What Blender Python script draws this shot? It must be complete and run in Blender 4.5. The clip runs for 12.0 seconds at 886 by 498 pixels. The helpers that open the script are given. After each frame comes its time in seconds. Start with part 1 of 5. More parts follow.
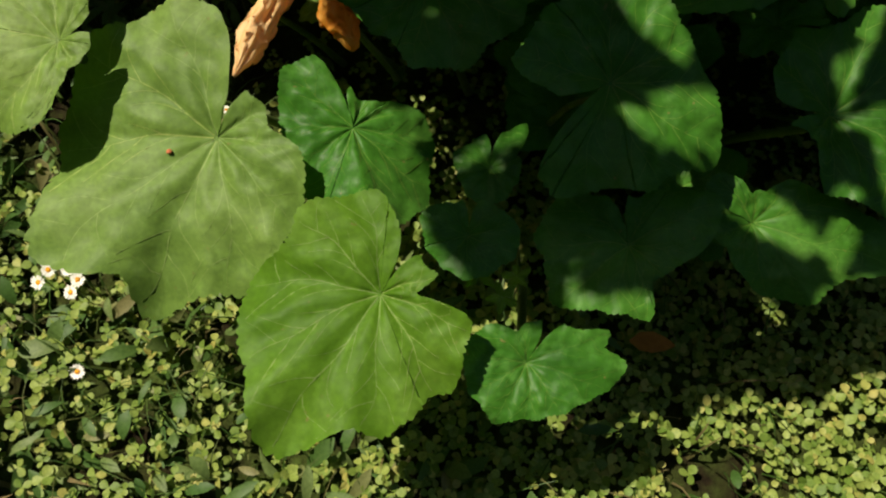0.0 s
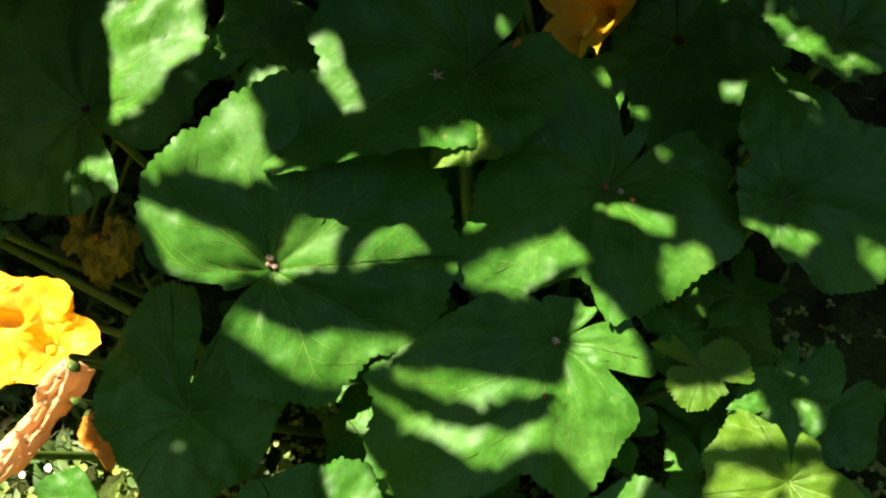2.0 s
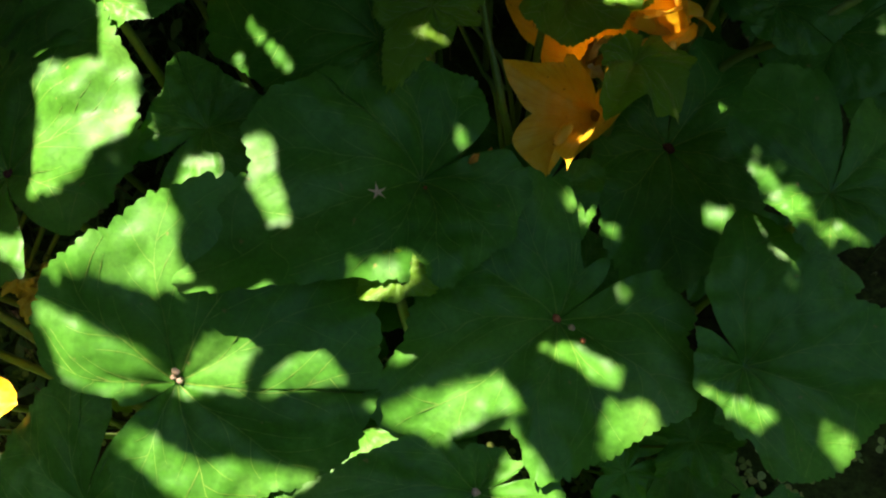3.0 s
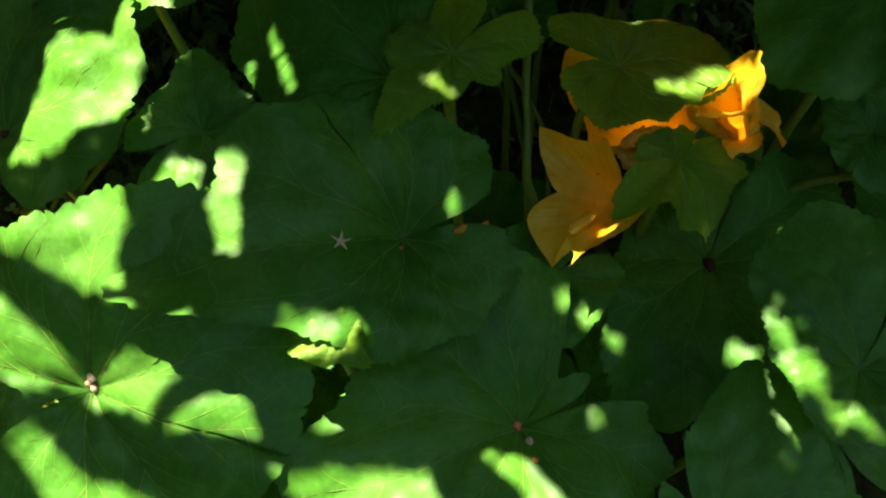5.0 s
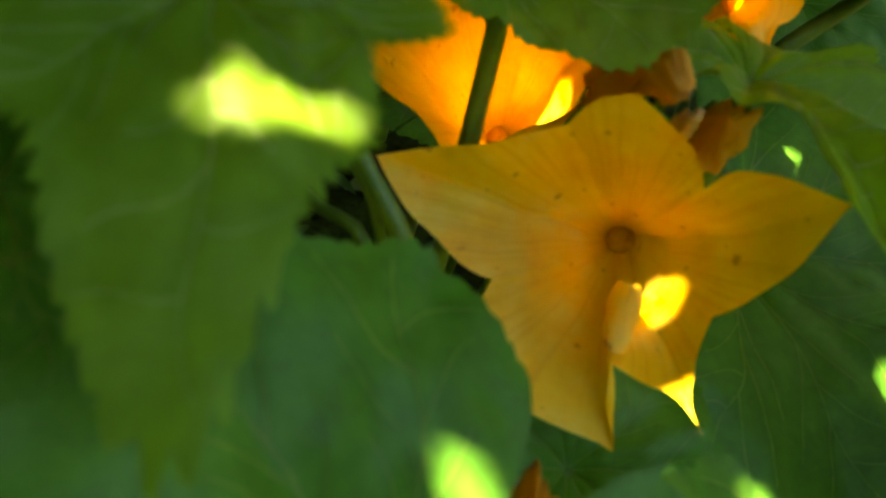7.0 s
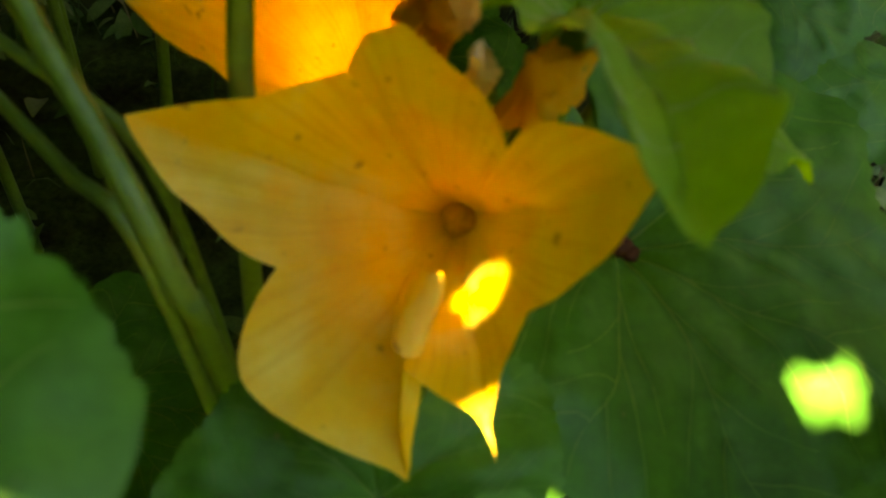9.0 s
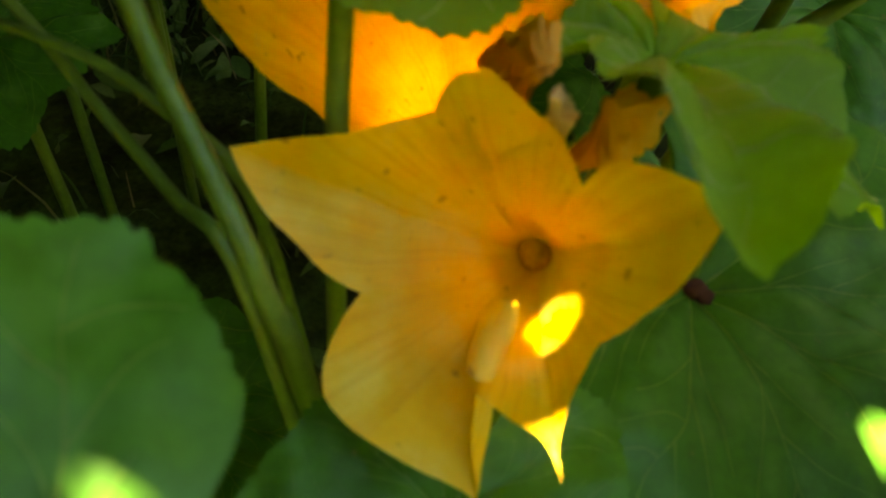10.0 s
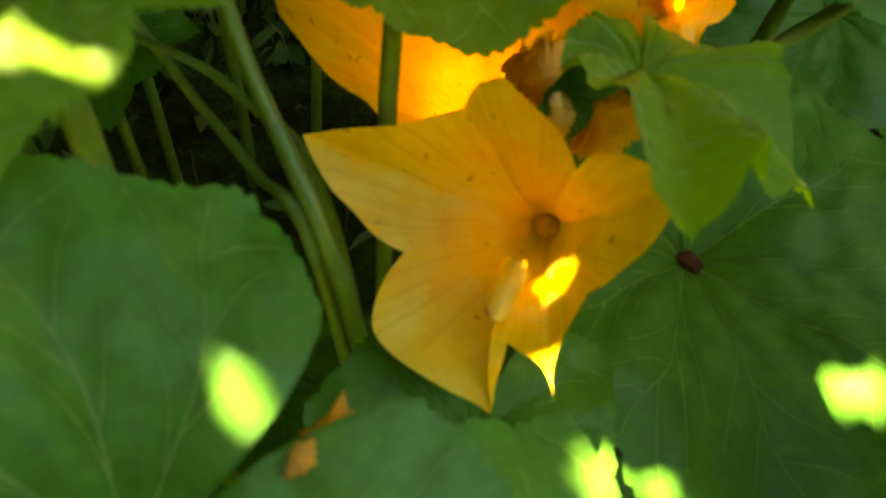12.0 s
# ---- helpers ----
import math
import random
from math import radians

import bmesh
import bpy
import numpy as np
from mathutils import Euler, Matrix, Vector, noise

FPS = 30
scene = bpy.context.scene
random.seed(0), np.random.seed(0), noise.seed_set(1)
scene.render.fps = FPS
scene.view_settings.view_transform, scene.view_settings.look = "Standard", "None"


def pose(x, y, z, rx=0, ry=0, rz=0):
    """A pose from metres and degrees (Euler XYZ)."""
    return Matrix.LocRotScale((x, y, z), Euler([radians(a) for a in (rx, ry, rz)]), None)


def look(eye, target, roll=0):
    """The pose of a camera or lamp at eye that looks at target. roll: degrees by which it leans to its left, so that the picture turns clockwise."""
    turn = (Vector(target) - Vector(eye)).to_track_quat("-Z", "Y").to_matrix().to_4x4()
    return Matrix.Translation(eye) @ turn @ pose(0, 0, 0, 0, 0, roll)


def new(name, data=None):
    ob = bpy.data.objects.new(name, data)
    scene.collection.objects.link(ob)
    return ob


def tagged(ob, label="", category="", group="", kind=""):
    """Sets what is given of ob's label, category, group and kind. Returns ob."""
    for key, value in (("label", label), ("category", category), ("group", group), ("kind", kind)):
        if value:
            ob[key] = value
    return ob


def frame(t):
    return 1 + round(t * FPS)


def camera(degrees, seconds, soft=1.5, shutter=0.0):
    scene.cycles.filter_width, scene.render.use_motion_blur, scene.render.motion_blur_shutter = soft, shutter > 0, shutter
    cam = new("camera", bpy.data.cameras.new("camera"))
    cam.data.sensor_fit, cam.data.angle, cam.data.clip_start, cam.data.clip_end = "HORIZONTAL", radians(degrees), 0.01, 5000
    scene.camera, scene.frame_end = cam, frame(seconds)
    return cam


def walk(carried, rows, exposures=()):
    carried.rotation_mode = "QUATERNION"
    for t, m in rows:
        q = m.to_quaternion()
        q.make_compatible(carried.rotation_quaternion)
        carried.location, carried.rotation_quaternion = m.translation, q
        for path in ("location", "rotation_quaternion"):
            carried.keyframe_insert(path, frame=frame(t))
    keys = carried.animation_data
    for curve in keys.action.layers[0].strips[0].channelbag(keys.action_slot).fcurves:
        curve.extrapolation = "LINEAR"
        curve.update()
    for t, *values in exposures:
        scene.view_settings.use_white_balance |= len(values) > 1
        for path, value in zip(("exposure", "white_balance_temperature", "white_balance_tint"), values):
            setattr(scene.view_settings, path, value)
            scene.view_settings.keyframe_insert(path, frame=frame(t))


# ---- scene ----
cam = camera(54.5, 12.0, soft=2.1)
cam.data.dof.use_dof = True
cam.data.dof.focus_distance, cam.data.dof.aperture_fstop = 0.95, 13.0
PATH = [
    (0, (-0.031, -0.051, 1.182), (0.013, 0.738, -0.655), 0.9),
    (0.5, (0.084, -0.009, 1.195), (0.11, 0.831, -0.62), -1.6),
    (1, (0.202, 0.05, 1.236), (0.145, 1.007, -0.519), -5.7),
    (1.5, (0.269, 0.116, 1.284), (0.143, 1.198, -0.393), -6.9),
    (2, (0.335, 0.23, 1.302), (0.161, 1.332, -0.358), -5.5),
    (2.5, (0.377, 0.364, 1.331), (0.191, 1.413, -0.361), -2.5),
    (3, (0.403, 0.415, 1.323), (0.175, 1.436, -0.381), -2.1),
    (3.2, (0.424, 0.432, 1.339), (0.202, 1.443, -0.373), -0.7),
    (4.8, (0.552, 0.501, 1.317), (-0.062, 1.494, -0.307), -2.8),
    (5, (0.508, 0.532, 1.268), (-0.012, 1.514, -0.395), -1.4),
    (5.2, (0.449, 0.571, 1.202), (0.028, 1.586, -0.469), 1.5),
    (5.5, (0.368, 0.64, 1.079), (0.115, 1.696, -0.601), 1.1),
    (5.7, (0.323, 0.698, 1.001), (0.252, 1.809, -0.661), 4.1),
    (6, (0.285, 0.774, 0.942), (0.451, 1.948, -0.669), 7.3),
    (6.1, (0.283, 0.792, 0.935), (0.5, 1.954, -0.679), 8.2),
    (6.5, (0.26, 0.822, 0.903), (0.651, 1.969, -0.688), 10.6),
    (6.8, (0.255, 0.843, 0.883), (0.741, 1.937, -0.719), 12.1),
    (7, (0.257, 0.856, 0.872), (0.808, 1.985, -0.684), 13.3),
    (7.5, (0.292, 0.877, 0.853), (0.92, 1.927, -0.729), 12.3),
    (7.7, (0.305, 0.876, 0.845), (0.941, 1.937, -0.727), 12.7),
    (9.3, (0.351, 0.865, 0.829), (0.834, 2.021, -0.731), 10.2),
    (9.5, (0.35, 0.863, 0.832), (0.81, 2.041, -0.717), 8.9),
    (10, (0.346, 0.855, 0.838), (0.696, 2.109, -0.681), 6.8),
    (10.5, (0.345, 0.848, 0.841), (0.682, 2.121, -0.665), 7.2),
    (11, (0.348, 0.844, 0.843), (0.664, 2.138, -0.648), 6.6),
    (11.5, (0.345, 0.829, 0.857), (0.647, 2.117, -0.643), 7.0),
    (12, (0.34, 0.802, 0.892), (0.585, 2.042, -0.659), 4.6),
]
EXPOSURES = [(0, 0.8, 6600, 5), (0.5, 1.05, 6600, 6), (1.5, 2.0, 6600, 6), (2.5, 2.8, 6600, 6), (5.0, 3.3, 6900, 3), (5.5, 4.2, 7500, 1), (6.0, 4.95, 8000, 1), (7.5, 4.85, 9000, 4), (9.5, 5.1, 9200, 5), (12.0, 5.25, 9400, 5)]
walk(cam, [(t, look(eye, target, roll)) for t, eye, target, roll in PATH], EXPOSURES)

# ---- world, sun and sky ----
SUN = Vector((-0.382, 0.139, 0.914)).normalized()
world = bpy.data.worlds.new("world")
scene.world = world
world.use_nodes = True
wn = world.node_tree.nodes
sky = wn.new("ShaderNodeTexSky")
sky.sky_type = "NISHITA"
sky.sun_disc = False
sky.sun_elevation = math.asin(SUN.z)
sky.sun_rotation = math.atan2(SUN.x, SUN.y)
wn["Background"].inputs["Strength"].default_value = 0.075
world.node_tree.links.new(sky.outputs[0], wn["Background"].inputs["Color"])
sun = new("sun", bpy.data.lights.new("sun", "SUN"))
sun.data.energy = 4.0
sun.data.angle = radians(0.53)
sun.data.color = (1.0, 0.88, 0.72)
sun.matrix_world = look(SUN * 8, (0, 0, 0))


# ---- materials ----
def material(name, rough=0.5, spec=0.4):
    m = bpy.data.materials.new(name)
    m.use_nodes = True
    b = m.node_tree.nodes["Principled BSDF"]
    b.inputs["Roughness"].default_value = rough
    b.inputs["Specular IOR Level"].default_value = spec
    return m, m.node_tree.nodes, m.node_tree.links, b


def ramp(n, stops):
    r = n.new("ShaderNodeValToRGB")
    r.color_ramp.elements[0].position, r.color_ramp.elements[0].color = stops[0][0], (*stops[0][1], 1)
    r.color_ramp.elements[1].position, r.color_ramp.elements[1].color = stops[-1][0], (*stops[-1][1], 1)
    for p, c in stops[1:-1]:
        e = r.color_ramp.elements.new(p)
        e.color = (*c, 1)
    return r


def noise_tex(n, l, scale, detail=4.0, rough=0.6, vector=None):
    t = n.new("ShaderNodeTexNoise")
    t.inputs["Scale"].default_value = scale
    t.inputs["Detail"].default_value = detail
    t.inputs["Roughness"].default_value = rough
    if vector is None:
        g = n.new("ShaderNodeNewGeometry")
        vector = g.outputs["Position"]
    l.new(vector, t.inputs["Vector"])
    return t


def mix(n, l, kind, fac, a, b):
    x = n.new("ShaderNodeMix")
    x.data_type = "RGBA"
    x.blend_type = kind
    for sock, v in ((x.inputs["Factor"], fac), (x.inputs["A"], a), (x.inputs["B"], b)):
        if hasattr(v, "node"):
            l.new(v, sock)
        elif isinstance(v, (int, float)):
            sock.default_value = v
        else:
            sock.default_value = (*v, 1)
    return x.outputs["Result"]


def bump(n, l, b, height, strength, distance):
    k = n.new("ShaderNodeBump")
    k.inputs["Strength"].default_value = strength
    k.inputs["Distance"].default_value = distance
    l.new(height, k.inputs["Height"])
    l.new(k.outputs["Normal"], b.inputs["Normal"])
    return k.outputs["Normal"]


def see_through(m, n, l, b, colour, share):
    """Thin living tissue: part of the light passes through it."""
    t = n.new("ShaderNodeBsdfTranslucent")
    if hasattr(colour, "node"):
        l.new(colour, t.inputs["Color"])
    else:
        t.inputs["Color"].default_value = (*colour, 1)
    s = n.new("ShaderNodeMixShader")
    s.inputs[0].default_value = share
    l.new(b.outputs[0], s.inputs[1])
    l.new(t.outputs[0], s.inputs[2])
    l.new(s.outputs[0], n["Material Output"].inputs["Surface"])


def leaf_material(name, dark, mid, pale, through_colour, share=0.3, rough=0.55, spec=0.25, fine=0.3):
    m, n, l, b = material(name, rough, spec)
    info = n.new("ShaderNodeObjectInfo")
    big = noise_tex(n, l, 9.0, 3.0)
    small = noise_tex(n, l, 160.0, 5.0, 0.7)
    base = ramp(n, [(0.3, dark), (0.5, mid), (0.75, pale)])
    l.new(big.outputs["Fac"], base.inputs[0])
    speck = ramp(n, [(0.35, (0.72, 0.72, 0.72)), (0.7, (1.12, 1.12, 1.05))])
    l.new(small.outputs["Fac"], speck.inputs[0])
    c = mix(n, l, "MULTIPLY", 1.0, base.outputs[0], speck.outputs[0])
    tone = ramp(n, [(0.0, (0.82, 0.88, 0.8)), (0.5, (1, 1, 1)), (1.0, (1.2, 1.1, 0.95))])
    l.new(info.outputs["Random"], tone.inputs[0])
    c = mix(n, l, "MULTIPLY", 1.0, c, tone.outputs[0])
    # pale blotches and small rusty blemishes
    blotch = ramp(n, [(0.55, (0, 0, 0)), (0.75, (0.35, 0.35, 0.35))])
    l.new(noise_tex(n, l, 38.0, 5.0, 0.65).outputs["Fac"], blotch.inputs[0])
    c = mix(n, l, "MIX", blotch.outputs[0], c, tuple(min(1.0, 1.5 * q + 0.02) for q in pale))
    blemish = ramp(n, [(0.735, (0, 0, 0)), (0.77, (0.7, 0.7, 0.7))])
    l.new(noise_tex(n, l, 95.0, 2.0, 0.5).outputs["Fac"], blemish.inputs[0])
    c = mix(n, l, "MIX", blemish.outputs[0], c, (0.20, 0.15, 0.05))
    l.new(c, b.inputs["Base Color"])
    cells = n.new("ShaderNodeTexVoronoi")
    cells.inputs["Scale"].default_value = 210.0
    cells.feature = "DISTANCE_TO_EDGE"
    g = n.new("ShaderNodeNewGeometry")
    l.new(g.outputs["Position"], cells.inputs["Vector"])
    h = mix(n, l, "MULTIPLY", 0.6, cells.outputs["Distance"], small.outputs["Fac"])
    bump(n, l, b, h, fine * 0.45, 0.0008)
    b.inputs["Sheen Weight"].default_value = 0.02
    b.inputs["Sheen Roughness"].default_value = 0.45
    see_through(m, n, l, b, through_colour, share)
    return m


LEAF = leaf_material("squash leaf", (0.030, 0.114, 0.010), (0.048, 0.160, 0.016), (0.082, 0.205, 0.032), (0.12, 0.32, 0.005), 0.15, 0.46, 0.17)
# part of the full sun on the front leaves is put into this paler green
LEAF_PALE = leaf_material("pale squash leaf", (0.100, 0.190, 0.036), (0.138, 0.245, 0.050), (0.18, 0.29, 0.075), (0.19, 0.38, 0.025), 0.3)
LEAF_YOUNG = leaf_material("young squash leaf", (0.080, 0.188, 0.011), (0.107, 0.235, 0.016), (0.150, 0.281, 0.033), (0.235, 0.440, 0.011), 0.4, 0.58, 0.25)
VEIN = leaf_material("leaf vein", (0.10, 0.19, 0.03), (0.13, 0.23, 0.04), (0.17, 0.27, 0.06), (0.22, 0.42, 0.04), 0.25, 0.6, 0.2)
VEIN_PALE = leaf_material("pale leaf vein", (0.20, 0.30, 0.08), (0.26, 0.36, 0.11), (0.32, 0.42, 0.15), (0.35, 0.5, 0.1), 0.3, 0.6, 0.2)
STALK = leaf_material("stalk", (0.085, 0.15, 0.022), (0.125, 0.20, 0.032), (0.19, 0.27, 0.055), (0.2, 0.35, 0.03), 0.12, 0.45, 0.35)
HEDGE_LEAF = leaf_material("hedge leaf", (0.014, 0.038, 0.008), (0.022, 0.055, 0.010), (0.04, 0.085, 0.016), (0.06, 0.11, 0.01), 0.1)
TREE_LEAF = leaf_material("tree leaf", (0.03, 0.08, 0.012), (0.045, 0.11, 0.015), (0.07, 0.15, 0.025), (0.15, 0.24, 0.015), 0.16)


def petal_material(name, dark, mid, pale, through_colour, share, rough=0.5):
    m, n, l, b = material(name, rough, 0.3)
    uv = n.new("ShaderNodeUVMap")
    sep = n.new("ShaderNodeSeparateXYZ")
    l.new(uv.outputs[0], sep.inputs[0])
    blotch = noise_tex(n, l, 45.0, 4.0, 0.65)
    base = ramp(n, [(0.28, dark), (0.47, mid), (0.70, pale)])
    l.new(blotch.outputs["Fac"], base.inputs[0])
    # long ribs that run from the throat to the tip
    stretch = n.new("ShaderNodeMapping")
    stretch.inputs["Scale"].default_value = (26.0, 1.6, 1.0)
    l.new(uv.outputs[0], stretch.inputs["Vector"])
    ribs = noise_tex(n, l, 1.0, 3.0, 0.6, stretch.outputs[0])
    shade = ramp(n, [(0.35, (0.94, 0.86, 0.72)), (0.5, (1, 1, 1)), (0.7, (1.03, 1.02, 1.0))])
    l.new(ribs.outputs["Fac"], shade.inputs[0])
    c = mix(n, l, "MULTIPLY", 1.0, base.outputs[0], shade.outputs[0])
    # a few small brown specks
    speck = ramp(n, [(0.70, (0, 0, 0)), (0.76, (0.75, 0.75, 0.75))])
    l.new(noise_tex(n, l, 120.0, 1.0, 0.4).outputs["Fac"], speck.inputs[0])
    c = mix(n, l, "MIX", speck.outputs[0], c, (0.34, 0.12, 0.015))
    l.new(c, b.inputs["Base Color"])
    bump(n, l, b, ribs.outputs["Fac"], 0.3, 0.002)
    t = mix(n, l, "MULTIPLY", 1.0, through_colour, shade.outputs[0])
    see_through(m, n, l, b, t, share)
    return m


PETAL = petal_material("orange petal", (0.82, 0.40, 0.012), (0.88, 0.50, 0.026), (0.90, 0.61, 0.10), (0.96, 0.54, 0.02), 0.22)
PETAL_WILT = petal_material("wilted petal", (0.70, 0.24, 0.02), (0.84, 0.38, 0.04), (0.88, 0.52, 0.14), (0.92, 0.46, 0.06), 0.45, 0.65)
PETAL_BUFF = petal_material("faded petal", (0.80, 0.47, 0.19), (0.88, 0.60, 0.29), (0.92, 0.71, 0.42), (0.92, 0.60, 0.30), 0.42, 0.65)


def simple(name, a, b_, scale, rough=0.7, spec=0.2, relief=0.3, dist=0.002):
    m, n, l, b = material(name, rough, spec)
    t = noise_tex(n, l, scale, 6.0, 0.7)
    t2 = noise_tex(n, l, scale * 0.13, 3.0, 0.5)
    r = ramp(n, [(0.3, a), (0.7, b_)])
    l.new(t.outputs["Fac"], r.inputs[0])
    r2 = ramp(n, [(0.3, (0.75, 0.75, 0.75)), (0.7, (1.15, 1.12, 1.1))])
    l.new(t2.outputs["Fac"], r2.inputs[0])
    l.new(mix(n, l, "MULTIPLY", 1.0, r.outputs[0], r2.outputs[0]), b.inputs["Base Color"])
    bump(n, l, b, t.outputs["Fac"], relief, dist)
    return m


SOIL = simple("soil under the lawn", (0.026, 0.020, 0.012), (0.075, 0.066, 0.034), 90.0, 0.95, 0.1, 0.9, 0.01)
n, l = SOIL.node_tree.nodes, SOIL.node_tree.links
turf = ramp(n, [(0.4, (0.35, 0.3, 0.25)), (0.6, (0.9, 1.6, 0.6))])
l.new(noise_tex(n, l, 6.0, 5.0, 0.7).outputs["Fac"], turf.inputs[0])
l.new(mix(n, l, "MULTIPLY", 1.0, n["Principled BSDF"].inputs["Base Color"].links[0].from_socket, turf.outputs[0]), n["Principled BSDF"].inputs["Base Color"])
BARK = simple("bark", (0.06, 0.045, 0.03), (0.16, 0.13, 0.10), 40.0, 0.95, 0.1, 0.9, 0.01)
POLLEN = simple("pollen", (0.55, 0.22, 0.01), (0.78, 0.40, 0.03), 400.0, 0.8, 0.2, 0.6)
SCAB = simple("dark dried floret", (0.04, 0.012, 0.008), (0.11, 0.035, 0.02), 200.0, 0.8)
WHITE_PETAL = simple("white daisy petal", (0.72, 0.72, 0.68), (0.84, 0.84, 0.8), 300.0, 0.6)
CRUMB = simple("dried floret", (0.45, 0.26, 0.16), (0.75, 0.55, 0.42), 300.0, 0.8)
RUST = simple("rusty speck", (0.30, 0.08, 0.03), (0.5, 0.18, 0.08), 300.0, 0.8)
LITTER = simple("fallen leaf", (0.30, 0.11, 0.02), (0.48, 0.20, 0.04), 60.0, 0.75)


def tuft_material(name, stops, share=0.3, rough=0.55):
    m, n, l, b = material(name, rough, 0.35)
    g = n.new("ShaderNodeNewGeometry")
    r = ramp(n, stops)
    l.new(g.outputs["Random Per Island"], r.inputs[0])
    t = noise_tex(n, l, 220.0, 3.0)
    v = ramp(n, [(0.3, (0.75, 0.78, 0.7)), (0.7, (1.15, 1.12, 1.1))])
    l.new(t.outputs["Fac"], v.inputs[0])
    c = mix(n, l, "MULTIPLY", 1.0, r.outputs[0], v.outputs[0])
    l.new(c, b.inputs["Base Color"])
    see_through(m, n, l, b, c, share)
    return m


CLOVER = tuft_material("clover", [(0.0, (0.116, 0.196, 0.029)), (0.45, (0.212, 0.290, 0.058)), (0.8, (0.298, 0.365, 0.089)), (1.0, (0.384, 0.356, 0.096))])
WEED = tuft_material("lawn weeds", [(0.0, (0.049, 0.112, 0.021)), (0.5, (0.084, 0.154, 0.035)), (0.9, (0.14, 0.196, 0.063)), (1.0, (0.21, 0.196, 0.084))])
GRASS = tuft_material("grass", [(0.0, (0.039, 0.088, 0.014)), (0.6, (0.072, 0.121, 0.025)), (0.85, (0.143, 0.132, 0.05)), (1.0, (0.22, 0.165, 0.083))])


# ---- building tools ----
def mesh_of(name, verts, faces, mat, smooth=True, uvs=None):
    me = bpy.data.meshes.new(name)
    me.from_pydata([tuple(v) for v in verts], [], faces)
    me.materials.append(mat)
    if smooth:
        me.polygons.foreach_set("use_smooth", [True] * len(me.polygons))
    if uvs is not None:
        lay = me.uv_layers.new(name="UVMap")
        idx = np.zeros(len(me.loops), dtype=np.int32)
        me.loops.foreach_get("vertex_index", idx)
        lay.data.foreach_set("uv", np.asarray(uvs, dtype=np.float32)[idx].ravel())
    me.update()
    return me


def part(name, me, parent, label=""):
    ob = new(name, me)
    ob.parent = parent
    ob.matrix_parent_inverse = parent.matrix_world.inverted() if parent.type == "MESH" else Matrix.Translation(-parent.location)
    if label:
        tagged(ob, label)
    return ob


def thing(name, at, label, category, group=""):
    e = new(name)
    e.empty_display_size = 0.02
    e.location = at
    return tagged(e, label, category, group)


def grid_faces(rows, cols, closed=False):
    out = []
    for i in range(rows - 1):
        for j in range(cols if closed else cols - 1):
            k = (j + 1) % cols
            out.append((i * cols + j, i * cols + k, (i + 1) * cols + k, (i + 1) * cols + j))
    return out


def spline(points, n):
    """Points along a smooth line through the given ones."""
    p = [Vector(q) for q in points]
    p = [p[0] * 2 - p[1]] + p + [p[-1] * 2 - p[-2]]
    out = []
    for i in range(n):
        s = i / (n - 1) * (len(p) - 3)
        k = min(int(s), len(p) - 4)
        t = s - k
        a, b, c, d = p[k:k + 4]
        out.append(0.5 * ((2 * b) + (c - a) * t + (2 * a - 5 * b + 4 * c - d) * t * t + (3 * b - a - 3 * c + d) * t ** 3))
    return out


def tube(points, radii, n=14, sides=8, ribs=0.0):
    line = spline(points, n)
    verts, faces = [], []
    side = None
    for i, p in enumerate(line):
        d = (line[min(i + 1, n - 1)] - line[max(i - 1, 0)]).normalized()
        if side is None:
            side = d.orthogonal().normalized()
        side = (side - d * side.dot(d)).normalized()
        up = d.cross(side)
        s = i / (n - 1) * (len(radii) - 1)
        k = min(int(s), len(radii) - 2)
        r = radii[k] + (radii[k + 1] - radii[k]) * (s - k)
        for j in range(sides):
            a = 2 * math.pi * j / sides
            q = r * (1 + ribs * (1 if j % 2 else -1))
            verts.append(p + side * (q * math.cos(a)) + up * (q * math.sin(a)))
    faces = grid_faces(n, sides, True)
    faces.append(tuple(range(sides))[::-1])
    faces.append(tuple(range((n - 1) * sides, n * sides)))
    return verts, faces


# ---- the squash plant: leaves ----
VEIN_DEG = (0, 34, -34, 68, -68, 106, -106, 144, -144)


